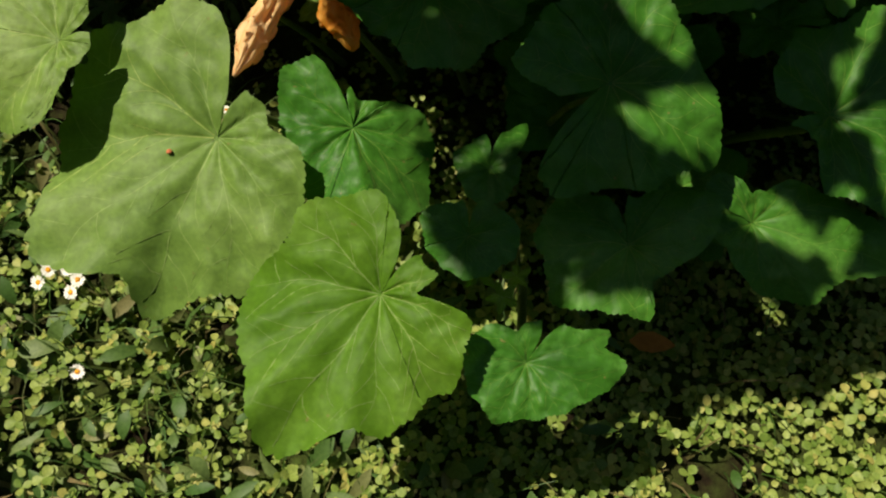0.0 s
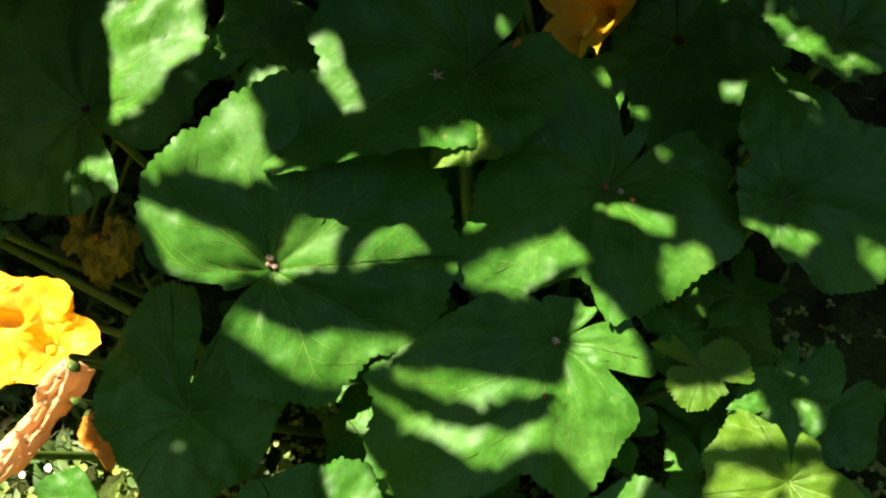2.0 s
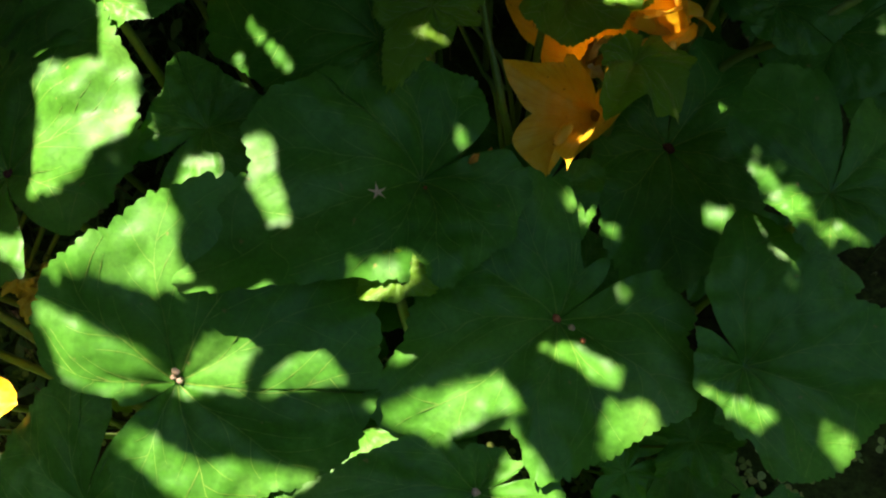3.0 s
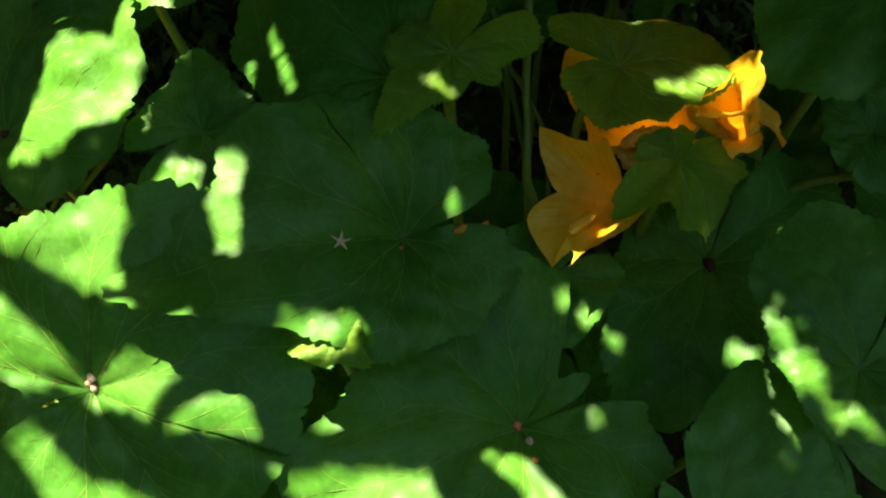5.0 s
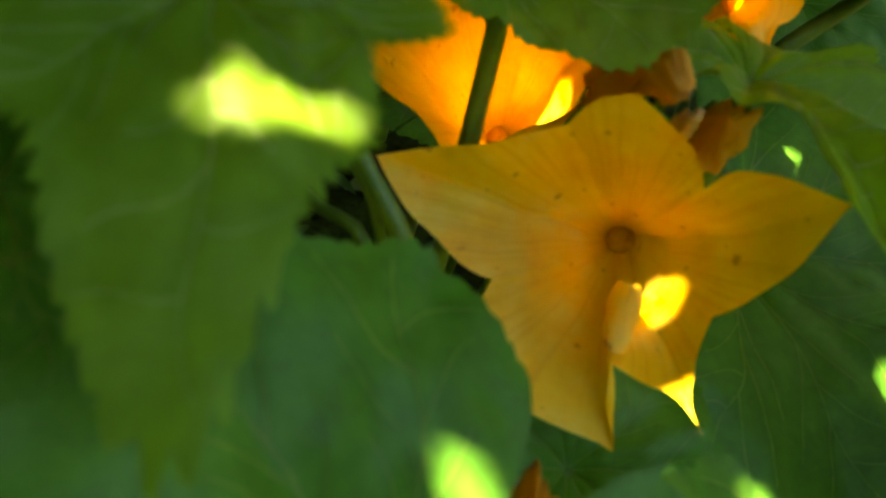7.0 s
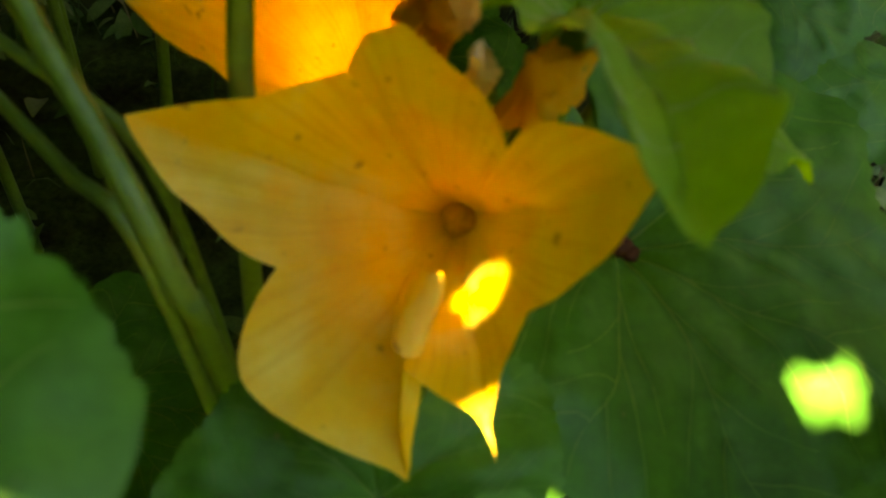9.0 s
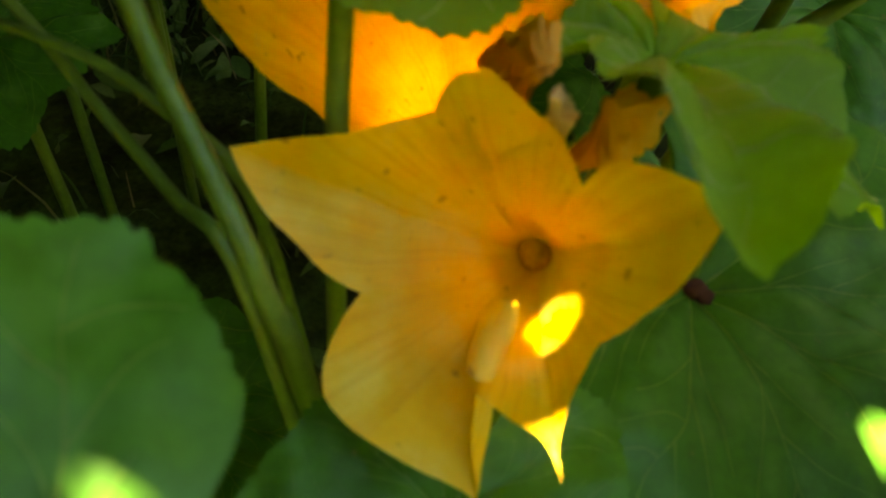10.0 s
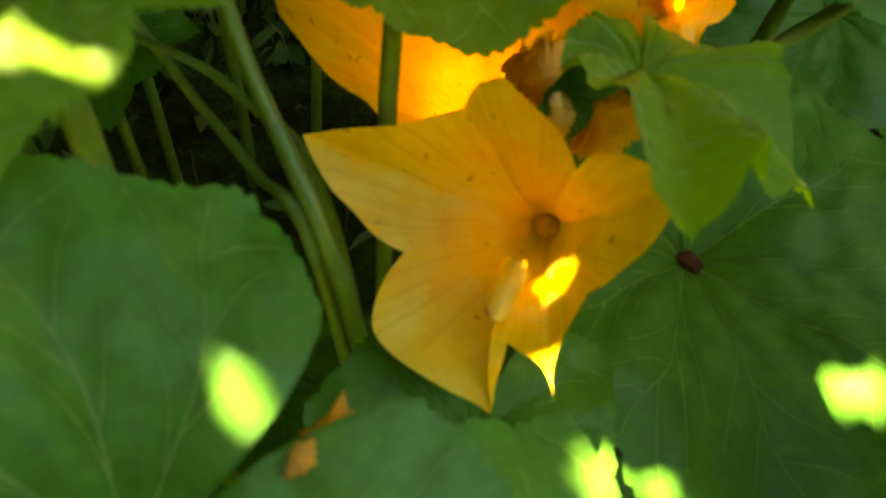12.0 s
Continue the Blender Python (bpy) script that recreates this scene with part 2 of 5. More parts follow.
class LeafForm:
    """A squash blade round the end of its stalk: rim holds its reach in millimetres at every 10 degrees from -170 to 180,
    counted from the midrib to the left. It is funnel-shaped at the stalk, pillowed between the veins and floppy at the rim."""

    def __init__(self, centre, normal, heading, rim, seed, wave=0.055, cup=0.24, droop=0.06, notch=13.0, fold=0.0, pillow=0.035):
        self.c, self.n = Vector(centre), Vector(normal).normalized()
        h = Vector(heading)
        self.h = (h - self.n * h.dot(self.n)).normalized()
        self.s = self.n.cross(self.h)
        self.rim = rim = [r * 0.001 for r in rim]
        rnd = random.Random(seed)
        self.ph = [rnd.uniform(0, 6.28) for _ in range(6)]
        self.size = sum(rim) / len(rim)
        self.wave, self.cup, self.droop, self.notch, self.fold, self.pillow = wave, cup, droop, notch, fold, pillow

    def edge(self, deg):
        k = (deg + 170.0) / 10.0
        i = math.floor(k)
        t = k - i
        p = [self.rim[(i + j) % 36] for j in (-1, 0, 1, 2)]
        e = 0.5 * (2 * p[1] + (p[2] - p[0]) * t + (2 * p[0] - 5 * p[1] + 4 * p[2] - p[3]) * t * t + (3 * p[1] - p[0] - 3 * p[2] + p[3]) * t ** 3)
        # the rim runs out into a blunt lobe at each main vein
        near = min(abs(abs(deg) - d) for d in (0, 34, 68, 106, 144))
        e *= 0.975 + 0.055 * math.exp(-(near / 8.0) ** 2)
        gap = 180.0 - abs(deg)
        if gap < self.notch:
            e *= 0.06 + 0.94 * math.sqrt(max(gap, 0.0) / self.notch)
        return max(e, 0.002)

    def at(self, f, deg):
        """The place at the share f of the way from the stalk to the rim."""
        a = radians(deg)
        e = self.edge(deg)
        r = f * e / self.size
        p = self.c + (self.h * math.cos(a) + self.s * math.sin(a)) * (f * e)
        ph = self.ph
        h = self.cup * (1 - math.exp(-r / 0.3)) - self.droop * min(r, 1.6) ** 2.2
        h += self.wave * r * r * (math.sin(3 * a + ph[0]) + 0.6 * math.sin(5 * a + ph[1]) + 0.4 * math.sin(11 * a + ph[2]) * f)
        h -= self.fold * abs(math.sin(a)) * r
        near = min(abs(abs(deg) - d) for d in (0, 34, 68, 106, 144))
        h += self.pillow * (1 - math.exp(-(near / 9.0) ** 2)) * math.sqrt(max(f, 0)) * (1.1 - 0.7 * f)
        q = p * (4.5 / max(self.size, 0.04)) + Vector((ph[3], ph[4], ph[5]))
        h += (0.035 * noise.noise(q) + 0.016 * noise.noise(q * 2.1)) * min(1.0, f * 3)
        # quilted tissue between the side veins
        h += 0.006 * math.sin(26 * r + 3.0 * math.cos(4.5 * a)) * (1 - math.exp(-(near / 5.0) ** 2)) * min(1.0, f * 2)
        return p + self.n * (h * self.size)


def blade_mesh(form, mat, rings=17, teeth=88, tooth=0.015):
    rnd = random.Random(int(form.ph[0] * 1e5))
    # uneven little teeth: each has a foot, a rounded shoulder and a point
    degs, cut = [], []
    for k in range(teeth):
        a = -179.2 + 358.4 * (k + rnd.uniform(-0.25, 0.25)) / teeth
        size = rnd.choice((0.25, 0.6, 0.9, 1.0, 1.5))
        step = 358.4 / teeth
        degs += [a, a + 0.3 * step, a + 0.6 * step]
        cut += [-0.7 * size, 0.5 * size, 0.9 * size]
    degs[0], degs[-1] = -179.2, 179.2
    n = len(degs)
    verts, uvs = [form.at(0, 0)], [(0.5, 0.5)]
    for i in range(1, rings + 1):
        s = (i / rings) ** 0.8
        for j in range(n):
            deg = max(-179.2, min(179.2, degs[j]))
            f = s
            if i == rings:
                f *= 1 + (tooth * cut[j] + 0.028 * noise.noise(Vector((deg * 0.11, form.ph[1], 0)))) * (1 if abs(deg) < 172 else 0.2)
            verts.append(form.at(f, deg))
            uvs.append((0.5 + 0.5 * s * math.cos(radians(deg)), 0.5 + 0.5 * s * math.sin(radians(deg))))
    faces = [(0, 1 + j, 2 + j) for j in range(n - 1)]
    for i in range(rings - 1):
        for j in range(n - 1):
            a = 1 + i * n + j
            faces.append((a, a + n, a + n + 1, a + 1))
    return mesh_of("blade", verts, faces, mat, uvs=uvs)


def vein_mesh(form, mat, v):
    """One main vein with its side veins, as low ridges on the blade."""
    verts, faces, ups = [], [], []

    def ridge(path, w0, w1):
        m = len(path)
        pts = [form.at(f, d) for f, d in path]
        base = len(verts)
        for i, p in enumerate(pts):
            d = (pts[min(i + 1, m - 1)] - pts[max(i - 1, 0)]).normalized()
            f, deg = path[i]
            flat = form.at(f, deg + 4.0) - form.at(f, deg - 4.0)
            up = (form.at(min(f + 0.04, 1.0), deg) - form.at(max(f - 0.04, 0.0), deg)).cross(flat).normalized()
            if up.dot(form.n) < 0:
                up = -up
            w = w0 + (w1 - w0) * i / (m - 1)
            up = (up - d * up.dot(d)).normalized()
            s = up.cross(d).normalized() * w
            verts.extend((p + s - up * 0.0003, p + up * (0.0005 + 0.2 * w), p - s - up * 0.0003))
            ups.extend((up, up, up))
        for i in range(m - 1):
            a = base + 3 * i
            faces.extend(((a, a + 1, a + 4, a + 3), (a + 1, a + 2, a + 5, a + 4)))

    k = form.size / 0.15
    w = 0.0010 if abs(v) < 110 else 0.0008
    bend = (7.0 if v > 0 else -7.0 if v < 0 else 3.0) * (1 - 2 * (form.ph[2] > 3.14))

    def along(f):
        return v + bend * f * f + 2.0 * math.sin(9 * f + form.ph[3] + v)

    ridge([(0.02 + 0.93 * i / 15, along(0.02 + 0.93 * i / 15)) for i in range(16)], w * k, 0.0003 * k)
    for f, way in ((0.2, 1), (0.3, -1), (0.42, 1), (0.53, -1), (0.64, 1), (0.75, -1)):
        far = min(f + 0.34, 0.96)
        ridge([(f + (far - f) * i / 7, along(f + (far - f) * i / 7) + way * 15.0 * (i / 7) ** 0.8) for i in range(8)], 0.00055 * k, 0.00022 * k)
    me = mesh_of("vein", verts, faces, mat)
    me.normals_split_custom_set_from_vertices([tuple(u) for u in ups])
    return me


LEAF_SEED = [11]
LEAF_GROUP = "leaves of the squash plant"


def squash_leaf(label, centre, normal, heading, rim, mat=None, root=None, thick=0.0055, via=None, tooth=0.015, teeth=90, **form_args):
    """A leaf: centre is where its stalk meets it, heading the way of its midrib."""
    LEAF_SEED[0] += 1
    form = LeafForm(centre, normal, heading, rim, LEAF_SEED[0], **form_args)
    e = thing("squash_leaf", centre, label, "leaf", LEAF_GROUP)
    small = form.size < 0.06
    blade = part("blade", blade_mesh(form, mat or LEAF, 10 if small else 17, 52 if small else teeth, tooth), e)
    for v in VEIN_DEG:
        part("vein", vein_mesh(form, VEIN_PALE if mat in (LEAF_YOUNG, LEAF_PALE) else VEIN, v), blade)
    c = Vector(centre)
    if root is None:
        root = (c.x + 0.25 * (0.25 - c.x), c.y + 0.10 + 0.2 * (0.85 - c.y), 0.0)
    root = Vector(root)
    n = form.n
    mid = [Vector(via)] if via else [c * 0.55 + root * 0.45 - n * 0.02]
    v, f = tube([c - n * 0.001, c - n * 0.03 - Vector((0, 0, 0.01)), *mid, root], (thick * 0.8, thick, thick * 1.25), 16, 10, 0.05)
    part("stalk", mesh_of("stalk", v, f, STALK), e, "ribbed pale green stalk")
    return e


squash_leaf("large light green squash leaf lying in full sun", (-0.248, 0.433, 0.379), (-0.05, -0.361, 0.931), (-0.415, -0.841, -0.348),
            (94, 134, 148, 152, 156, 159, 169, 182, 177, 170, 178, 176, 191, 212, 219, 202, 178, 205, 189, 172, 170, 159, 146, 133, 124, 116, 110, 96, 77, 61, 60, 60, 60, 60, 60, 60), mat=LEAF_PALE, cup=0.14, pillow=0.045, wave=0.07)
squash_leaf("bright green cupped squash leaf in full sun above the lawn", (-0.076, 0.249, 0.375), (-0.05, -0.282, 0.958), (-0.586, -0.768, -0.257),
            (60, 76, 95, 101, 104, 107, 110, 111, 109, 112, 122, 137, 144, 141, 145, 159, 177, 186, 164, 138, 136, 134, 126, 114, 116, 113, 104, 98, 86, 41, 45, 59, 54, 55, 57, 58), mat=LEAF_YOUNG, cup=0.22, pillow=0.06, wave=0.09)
squash_leaf("dark squash leaf with a band of sun along one lobe", (0.155, 0.419, 0.48), (0.101, -0.354, 0.93), (0.881, 0.466, 0.081),
            (66, 114, 123, 116, 111, 108, 108, 109, 109, 116, 127, 130, 117, 103, 95, 88, 85, 85, 86, 92, 98, 102, 101, 90, 89, 91, 92, 93, 94, 94, 97, 100, 90, 70, 56, 41))
squash_leaf("broad squash leaf with ribbed lobes crossed by sun", (0.408, 0.426, 0.396), (0.04, -0.319, 0.947), (0.999, 0.04, -0.029),
            (59, 47, 40, 40, 42, 57, 80, 90, 95, 106, 121, 118, 124, 139, 158, 142, 150, 165, 174, 174, 162, 139, 135, 133, 114, 99, 94, 92, 93, 90, 86, 82, 79, 74, 69, 64))
squash_leaf("small crumpled dark green squash leaf with a hole", (-0.105, 0.453, 0.358), (0.202, -0.202, 0.958), (0.249, -0.936, -0.249),
            (88, 94, 97, 97, 92, 85, 79, 78, 77, 78, 81, 85, 93, 94, 89, 86, 87, 92, 121, 120, 117, 111, 102, 96, 95, 93, 87, 72, 56, 44, 39, 35, 33, 36, 54, 72), wave=0.14, fold=0.25, cup=0.1, droop=0.02, pillow=0.1)
squash_leaf("green squash leaf lying low over the clover", (0.185, 0.303, 0.349), (0, -0.202, 0.979), (0.198, -0.96, -0.198),
            (58, 60, 72, 88, 94, 97, 99, 95, 95, 97, 99, 100, 90, 79, 78, 78, 80, 79, 50, 47, 47, 49, 56, 63, 73, 87, 98, 105, 96, 86, 75, 64, 53, 51, 53, 55))
squash_leaf("green squash leaf near the lawn with a sunny lobe", (0.326, 0.33, 0.335), (0.05, -0.352, 0.935), (0.93, -0.326, -0.173),
            (55, 50, 49, 48, 47, 46, 49, 55, 60, 67, 74, 82, 91, 101, 107, 112, 124, 153, 159, 138, 101, 86, 76, 68, 59, 48, 37, 35, 34, 33, 51, 60, 67, 71, 66, 61))
squash_leaf("broad squash leaf streaked with sun, dried florets at its middle", (0.093, 0.669, 0.593), (0.25, -0.5, 0.829), (0.751, 0.641, 0.16),
            (73, 87, 101, 118, 127, 131, 136, 140, 134, 132, 143, 163, 175, 173, 181, 192, 196, 201, 199, 196, 194, 196, 196, 178, 164, 156, 155, 150, 145, 139, 127, 111, 81, 52, 51, 60))
squash_leaf("wide puckered squash leaf with a sunlit front rim", (0.376, 0.639, 0.522), (0.201, -0.322, 0.925), (-0.827, -0.562, -0.016),
            (57, 45, 45, 45, 45, 45, 45, 45, 45, 66, 77, 88, 100, 114, 137, 195, 196, 212, 231, 205, 171, 137, 143, 153, 147, 135, 123, 114, 99, 56, 102, 93, 86, 80, 73, 65))
squash_leaf("deeply cupped squash leaf with pale veins, mostly shaded", (0.428, 0.819, 0.542), (0.18, -0.25, 0.951), (-0.66, -0.748, -0.072),
            (78, 67, 50, 69, 138, 144, 147, 145, 143, 138, 135, 134, 137, 145, 153, 188, 213, 192, 165, 134, 133, 161, 156, 145, 137, 138, 142, 147, 143, 132, 121, 125, 117, 108, 107, 93), cup=0.4, droop=0.05)
squash_leaf("large squash leaf, one half of it in bright sun", (-0.134, 0.836, 0.633), (-0.15, -0.36, 0.921), (-0.75, 0.649, 0.132),
            (123, 127, 134, 138, 163, 168, 159, 175, 184, 190, 190, 179, 169, 164, 166, 169, 171, 170, 170, 166, 161, 155, 146, 136, 126, 122, 122, 123, 123, 124, 125, 125, 126, 126, 125, 124))
squash_leaf("very broad green squash leaf with a star-shaped floret on it", (0.277, 0.894, 0.644), (0.329, -0.22, 0.918), (-0.727, -0.68, 0.098),
            (74, 86, 95, 102, 100, 103, 105, 112, 118, 119, 128, 138, 162, 175, 163, 180, 218, 244, 200, 159, 128, 122, 119, 116, 111, 107, 103, 97, 100, 98, 96, 94, 90, 84, 76, 66), cup=0.45, droop=0.05, pillow=0.03)
squash_leaf("dark squash leaf in deep shade beside an open flower", (0.526, 1.069, 0.529), (0.05, -0.2, 0.979), (0.11, -0.973, -0.204),
            (98, 90, 87, 85, 84, 85, 86, 87, 89, 92, 95, 112, 122, 125, 151, 173, 177, 172, 164, 156, 147, 139, 131, 128, 130, 132, 136, 146, 156, 160, 162, 160, 154, 144, 129, 114), cup=0.25)
squash_leaf("young lobed squash leaf hanging before an orange flower", (0.466, 1.059, 0.669), (0.2, 0.24, 0.95), (-0.181, -0.956, 0.23),
            (55, 47, 39, 33, 31, 31, 32, 34, 35, 40, 42, 43, 45, 48, 53, 66, 102, 110, 93, 80, 72, 76, 82, 70, 62, 55, 54, 55, 57, 61, 66, 74, 78, 80, 72, 64), mat=LEAF_YOUNG, wave=0.16, cup=0.2, tooth=0.025, teeth=100, pillow=0.16)
squash_leaf("young bright green squash leaf with a drawn-out tip", (0.268, 1.012, 0.759), (0.15, -0.02, 0.989), (-0.174, -0.985, 0.006),
            (76, 72, 68, 64, 60, 56, 54, 52, 51, 50, 49, 55, 60, 56, 55, 68, 86, 98, 77, 60, 53, 50, 43, 36, 40, 50, 50, 46, 41, 49, 63, 75, 82, 88, 84, 80), mat=LEAF_YOUNG, cup=0.12, droop=0.1, pillow=0.06, tooth=0.038, teeth=110)
squash_leaf("dark squash leaf flecked with sun behind a young leaf", (0.221, 0.988, 0.732), (-0.1, -0.38, 0.92), (-0.994, -0.005, -0.11),
            (48, 48, 48, 48, 48, 48, 56, 77, 95, 113, 131, 148, 162, 175, 185, 195, 196, 188, 160, 134, 119, 90, 64, 56, 48, 48, 48, 48, 48, 48, 48, 48, 48, 48, 48, 48))
squash_leaf("broad dark green squash leaf with a toothed rim, half in shade", (0.06, 0.905, 0.665), (0.1, -0.35, 0.931), (0.599, 0.769, 0.225),
            (79, 77, 72, 68, 63, 58, 60, 63, 65, 68, 71, 74, 78, 77, 72, 67, 61, 56, 55, 55, 55, 63, 70, 77, 83, 76, 62, 56, 56, 57, 58, 60, 65, 70, 74, 77))
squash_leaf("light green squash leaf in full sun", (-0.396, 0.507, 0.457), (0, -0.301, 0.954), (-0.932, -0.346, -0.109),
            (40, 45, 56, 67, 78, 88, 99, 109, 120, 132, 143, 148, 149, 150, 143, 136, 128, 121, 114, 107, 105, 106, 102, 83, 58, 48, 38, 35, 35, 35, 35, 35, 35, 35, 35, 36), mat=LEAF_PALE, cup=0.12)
squash_leaf("rounded dark squash leaf in deep shade", (-0.016, 0.575, 0.441), (-0.08, -0.251, 0.965), (-0.202, -0.943, -0.263),
            (138, 144, 142, 135, 127, 120, 115, 110, 108, 103, 96, 90, 84, 82, 81, 80, 87, 96, 99, 101, 104, 103, 102, 106, 111, 113, 112, 111, 117, 126, 128, 129, 126, 123, 127, 133))
squash_leaf("squash leaf behind the crumpled flower, sunlit rim", (-0.319, 0.798, 0.477), (0.1, -0.3, 0.949), (-0.972, 0.174, 0.157),
            (58, 61, 66, 73, 80, 87, 94, 101, 113, 128, 138, 146, 153, 152, 141, 132, 124, 117, 110, 105, 100, 95, 90, 84, 79, 73, 70, 72, 74, 49, 48, 48, 49, 50, 52, 55))
squash_leaf("yellow-green squash leaf creased along its midrib, half in sun", (0.612, 0.537, 0.439), (0.04, -0.378, 0.925), (0.025, -0.925, -0.379),
            (60, 64, 80, 87, 86, 85, 85, 86, 86, 89, 91, 94, 84, 72, 87, 116, 158, 160, 150, 146, 139, 129, 119, 104, 89, 75, 64, 52, 41, 38, 41, 44, 47, 50, 53, 57), mat=LEAF_YOUNG, fold=0.12)
squash_leaf("small young squash leaf with two sunlit lobes", (0.522, 0.622, 0.51), (-0.1, -0.3, 0.949), (0.973, -0.227, 0.031),
            (35, 36, 37, 39, 40, 42, 42, 43, 43, 41, 37, 34, 31, 31, 30, 23, 33, 48, 49, 48, 47, 46, 45, 43, 37, 32, 26, 22, 18, 13, 13, 43, 40, 56, 49, 42), mat=LEAF_YOUNG, cup=0.1, tooth=0.04)
squash_leaf("olive-green squash leaf with two sun spots", (0.605, 0.788, 0.572), (0.04, -0.451, 0.892), (0.749, -0.577, -0.326),
            (66, 57, 50, 51, 51, 52, 53, 51, 48, 46, 46, 57, 68, 67, 97, 111, 118, 122, 127, 132, 137, 140, 143, 145, 138, 124, 112, 110, 114, 129, 142, 144, 121, 98, 83, 74))
squash_leaf("broad olive-green squash leaf with sun on its rim", (0.651, 0.921, 0.679), (0.08, -0.251, 0.965), (-0.047, -0.968, -0.248),
            (117, 122, 127, 126, 123, 116, 108, 92, 80, 73, 67, 63, 60, 57, 57, 59, 60, 61, 60, 58, 57, 58, 58, 58, 59, 60, 60, 61, 63, 70, 78, 86, 94, 100, 106, 111))
squash_leaf("broad dark green squash leaf with a toothed rim, half in shade", (0.621, 1.205, 0.638), (0, -0.301, 0.954), (-0.385, -0.88, -0.278),
            (73, 68, 62, 57, 52, 48, 47, 47, 47, 47, 47, 48, 48, 49, 49, 50, 51, 52, 55, 58, 61, 64, 67, 70, 73, 76, 79, 82, 85, 86, 86, 87, 88, 85, 81, 77))
squash_leaf("broad dark green squash leaf with a toothed rim, half in shade", (0.565, 1.191, 0.804), (0, -0.301, 0.954), (-0.446, -0.854, -0.27),
            (61, 60, 59, 58, 57, 56, 57, 59, 60, 62, 63, 70, 81, 92, 101, 109, 114, 118, 121, 119, 108, 95, 88, 79, 69, 66, 67, 68, 68, 69, 68, 67, 66, 65, 64, 62))
squash_leaf("dark squash leaf hanging in the shade beside the lawn", (0.071, 0.19, 0.314), (0.05, -0.301, 0.952), (-0.537, -0.812, -0.228),
            (48, 44, 41, 37, 35, 43, 52, 58, 63, 67, 68, 68, 68, 67, 66, 67, 68, 69, 65, 60, 56, 58, 59, 61, 63, 68, 77, 86, 96, 107, 87, 93, 68, 59, 55, 52))
squash_leaf("broad dark green squash leaf with a toothed rim, half in shade", (0.014, 0.306, 0.382), (0, -0.301, 0.954), (-0.129, -0.946, -0.299),
            (37, 36, 36, 40, 45, 51, 52, 50, 48, 45, 44, 43, 42, 41, 41, 42, 44, 45, 45, 45, 45, 45, 46, 49, 52, 54, 54, 52, 49, 47, 44, 41, 40, 40, 39, 38))
squash_leaf("broad dark green squash leaf with a toothed rim, half in shade", (0.042, 0.387, 0.375), (0, -0.254, 0.967), (-0.147, -0.957, -0.252),
            (37, 36, 34, 33, 34, 36, 39, 41, 40, 37, 35, 36, 37, 39, 41, 42, 43, 43, 41, 40, 38, 36, 34, 33, 33, 33, 33, 33, 33, 33, 44, 56, 63, 45, 40, 39))
squash_leaf("low dark squash leaf close to the ground", (0.693, 0.411, 0.068), (0, -0.301, 0.954), (-0.108, -0.948, -0.299),
            (55, 51, 51, 55, 59, 63, 75, 99, 101, 97, 88, 78, 71, 67, 62, 58, 53, 50, 52, 55, 57, 60, 65, 77, 88, 94, 95, 96, 95, 89, 82, 76, 71, 67, 63, 59))
squash_leaf("broad dark green squash leaf with a toothed rim, half in shade", (0.666, 0.69, 0.312), (-0.05, -0.252, 0.966), (-0.405, -0.879, -0.25),
            (73, 66, 49, 36, 39, 42, 46, 49, 53, 56, 60, 63, 78, 72, 36, 97, 93, 86, 78, 69, 65, 61, 58, 56, 54, 52, 50, 49, 57, 64, 72, 78, 83, 85, 81, 77))
squash_leaf("small curled young squash leaf touched by sun", (0.28, 0.772, 0.668), (0.1, -0.3, 0.949), (0.986, -0.098, -0.135),
            (31, 33, 35, 36, 38, 33, 27, 26, 25, 24, 23, 22, 21, 20, 23, 28, 34, 38, 31, 27, 27, 26, 26, 25, 25, 25, 25, 25, 25, 25, 25, 25, 25, 26, 28, 29), mat=LEAF_YOUNG, wave=0.15, cup=0.1, tooth=0.04)
squash_leaf("broad dark green squash leaf with a toothed rim, half in shade", (-0.071, 1.008, 0.722), (0, -0.301, 0.954), (0.066, -0.951, -0.3),
            (57, 50, 51, 55, 60, 64, 68, 72, 76, 80, 97, 114, 106, 96, 86, 74, 63, 51, 40, 41, 44, 48, 51, 57, 69, 82, 98, 110, 113, 106, 98, 92, 85, 78, 71, 64))
squash_leaf("broad dark green squash leaf with a toothed rim, half in shade", (0.147, 1.202, 0.696), (0, -0.301, 0.954), (0.818, -0.549, -0.173),
            (76, 77, 78, 77, 75, 73, 72, 68, 61, 54, 52, 57, 63, 68, 74, 81, 90, 98, 94, 88, 83, 77, 71, 65, 60, 56, 57, 59, 61, 63, 65, 67, 68, 70, 72, 74))
squash_leaf("broad green squash leaf over the flowers, its stalk in the notch", (0.385, 1.12, 0.698), (0, -0.08, 1), (0.893, 0.386, 0.03),
            (55, 60, 62, 60, 66, 71, 77, 81, 81, 80, 79, 79, 78, 76, 85, 98, 104, 105, 100, 90, 76, 64, 56, 50, 46, 46, 48, 52, 58, 66, 74, 78, 76, 68, 55, 55), mat=LEAF_YOUNG, notch=20.0, thick=0.0038, via=(0.366, 1.079, 0.652), root=(0.36, 1.09, 0.0))


squash_leaf("dark squash leaf in deep shade under the open flower", (0.392, 0.972, 0.546), (0.05, -0.28, 0.96), (-0.5, -0.85, -0.2),
            [66 * (1 + 0.08 * math.cos(5 * radians(d))) for d in range(-170, 181, 10)], root=(0.42, 0.99, 0.0))


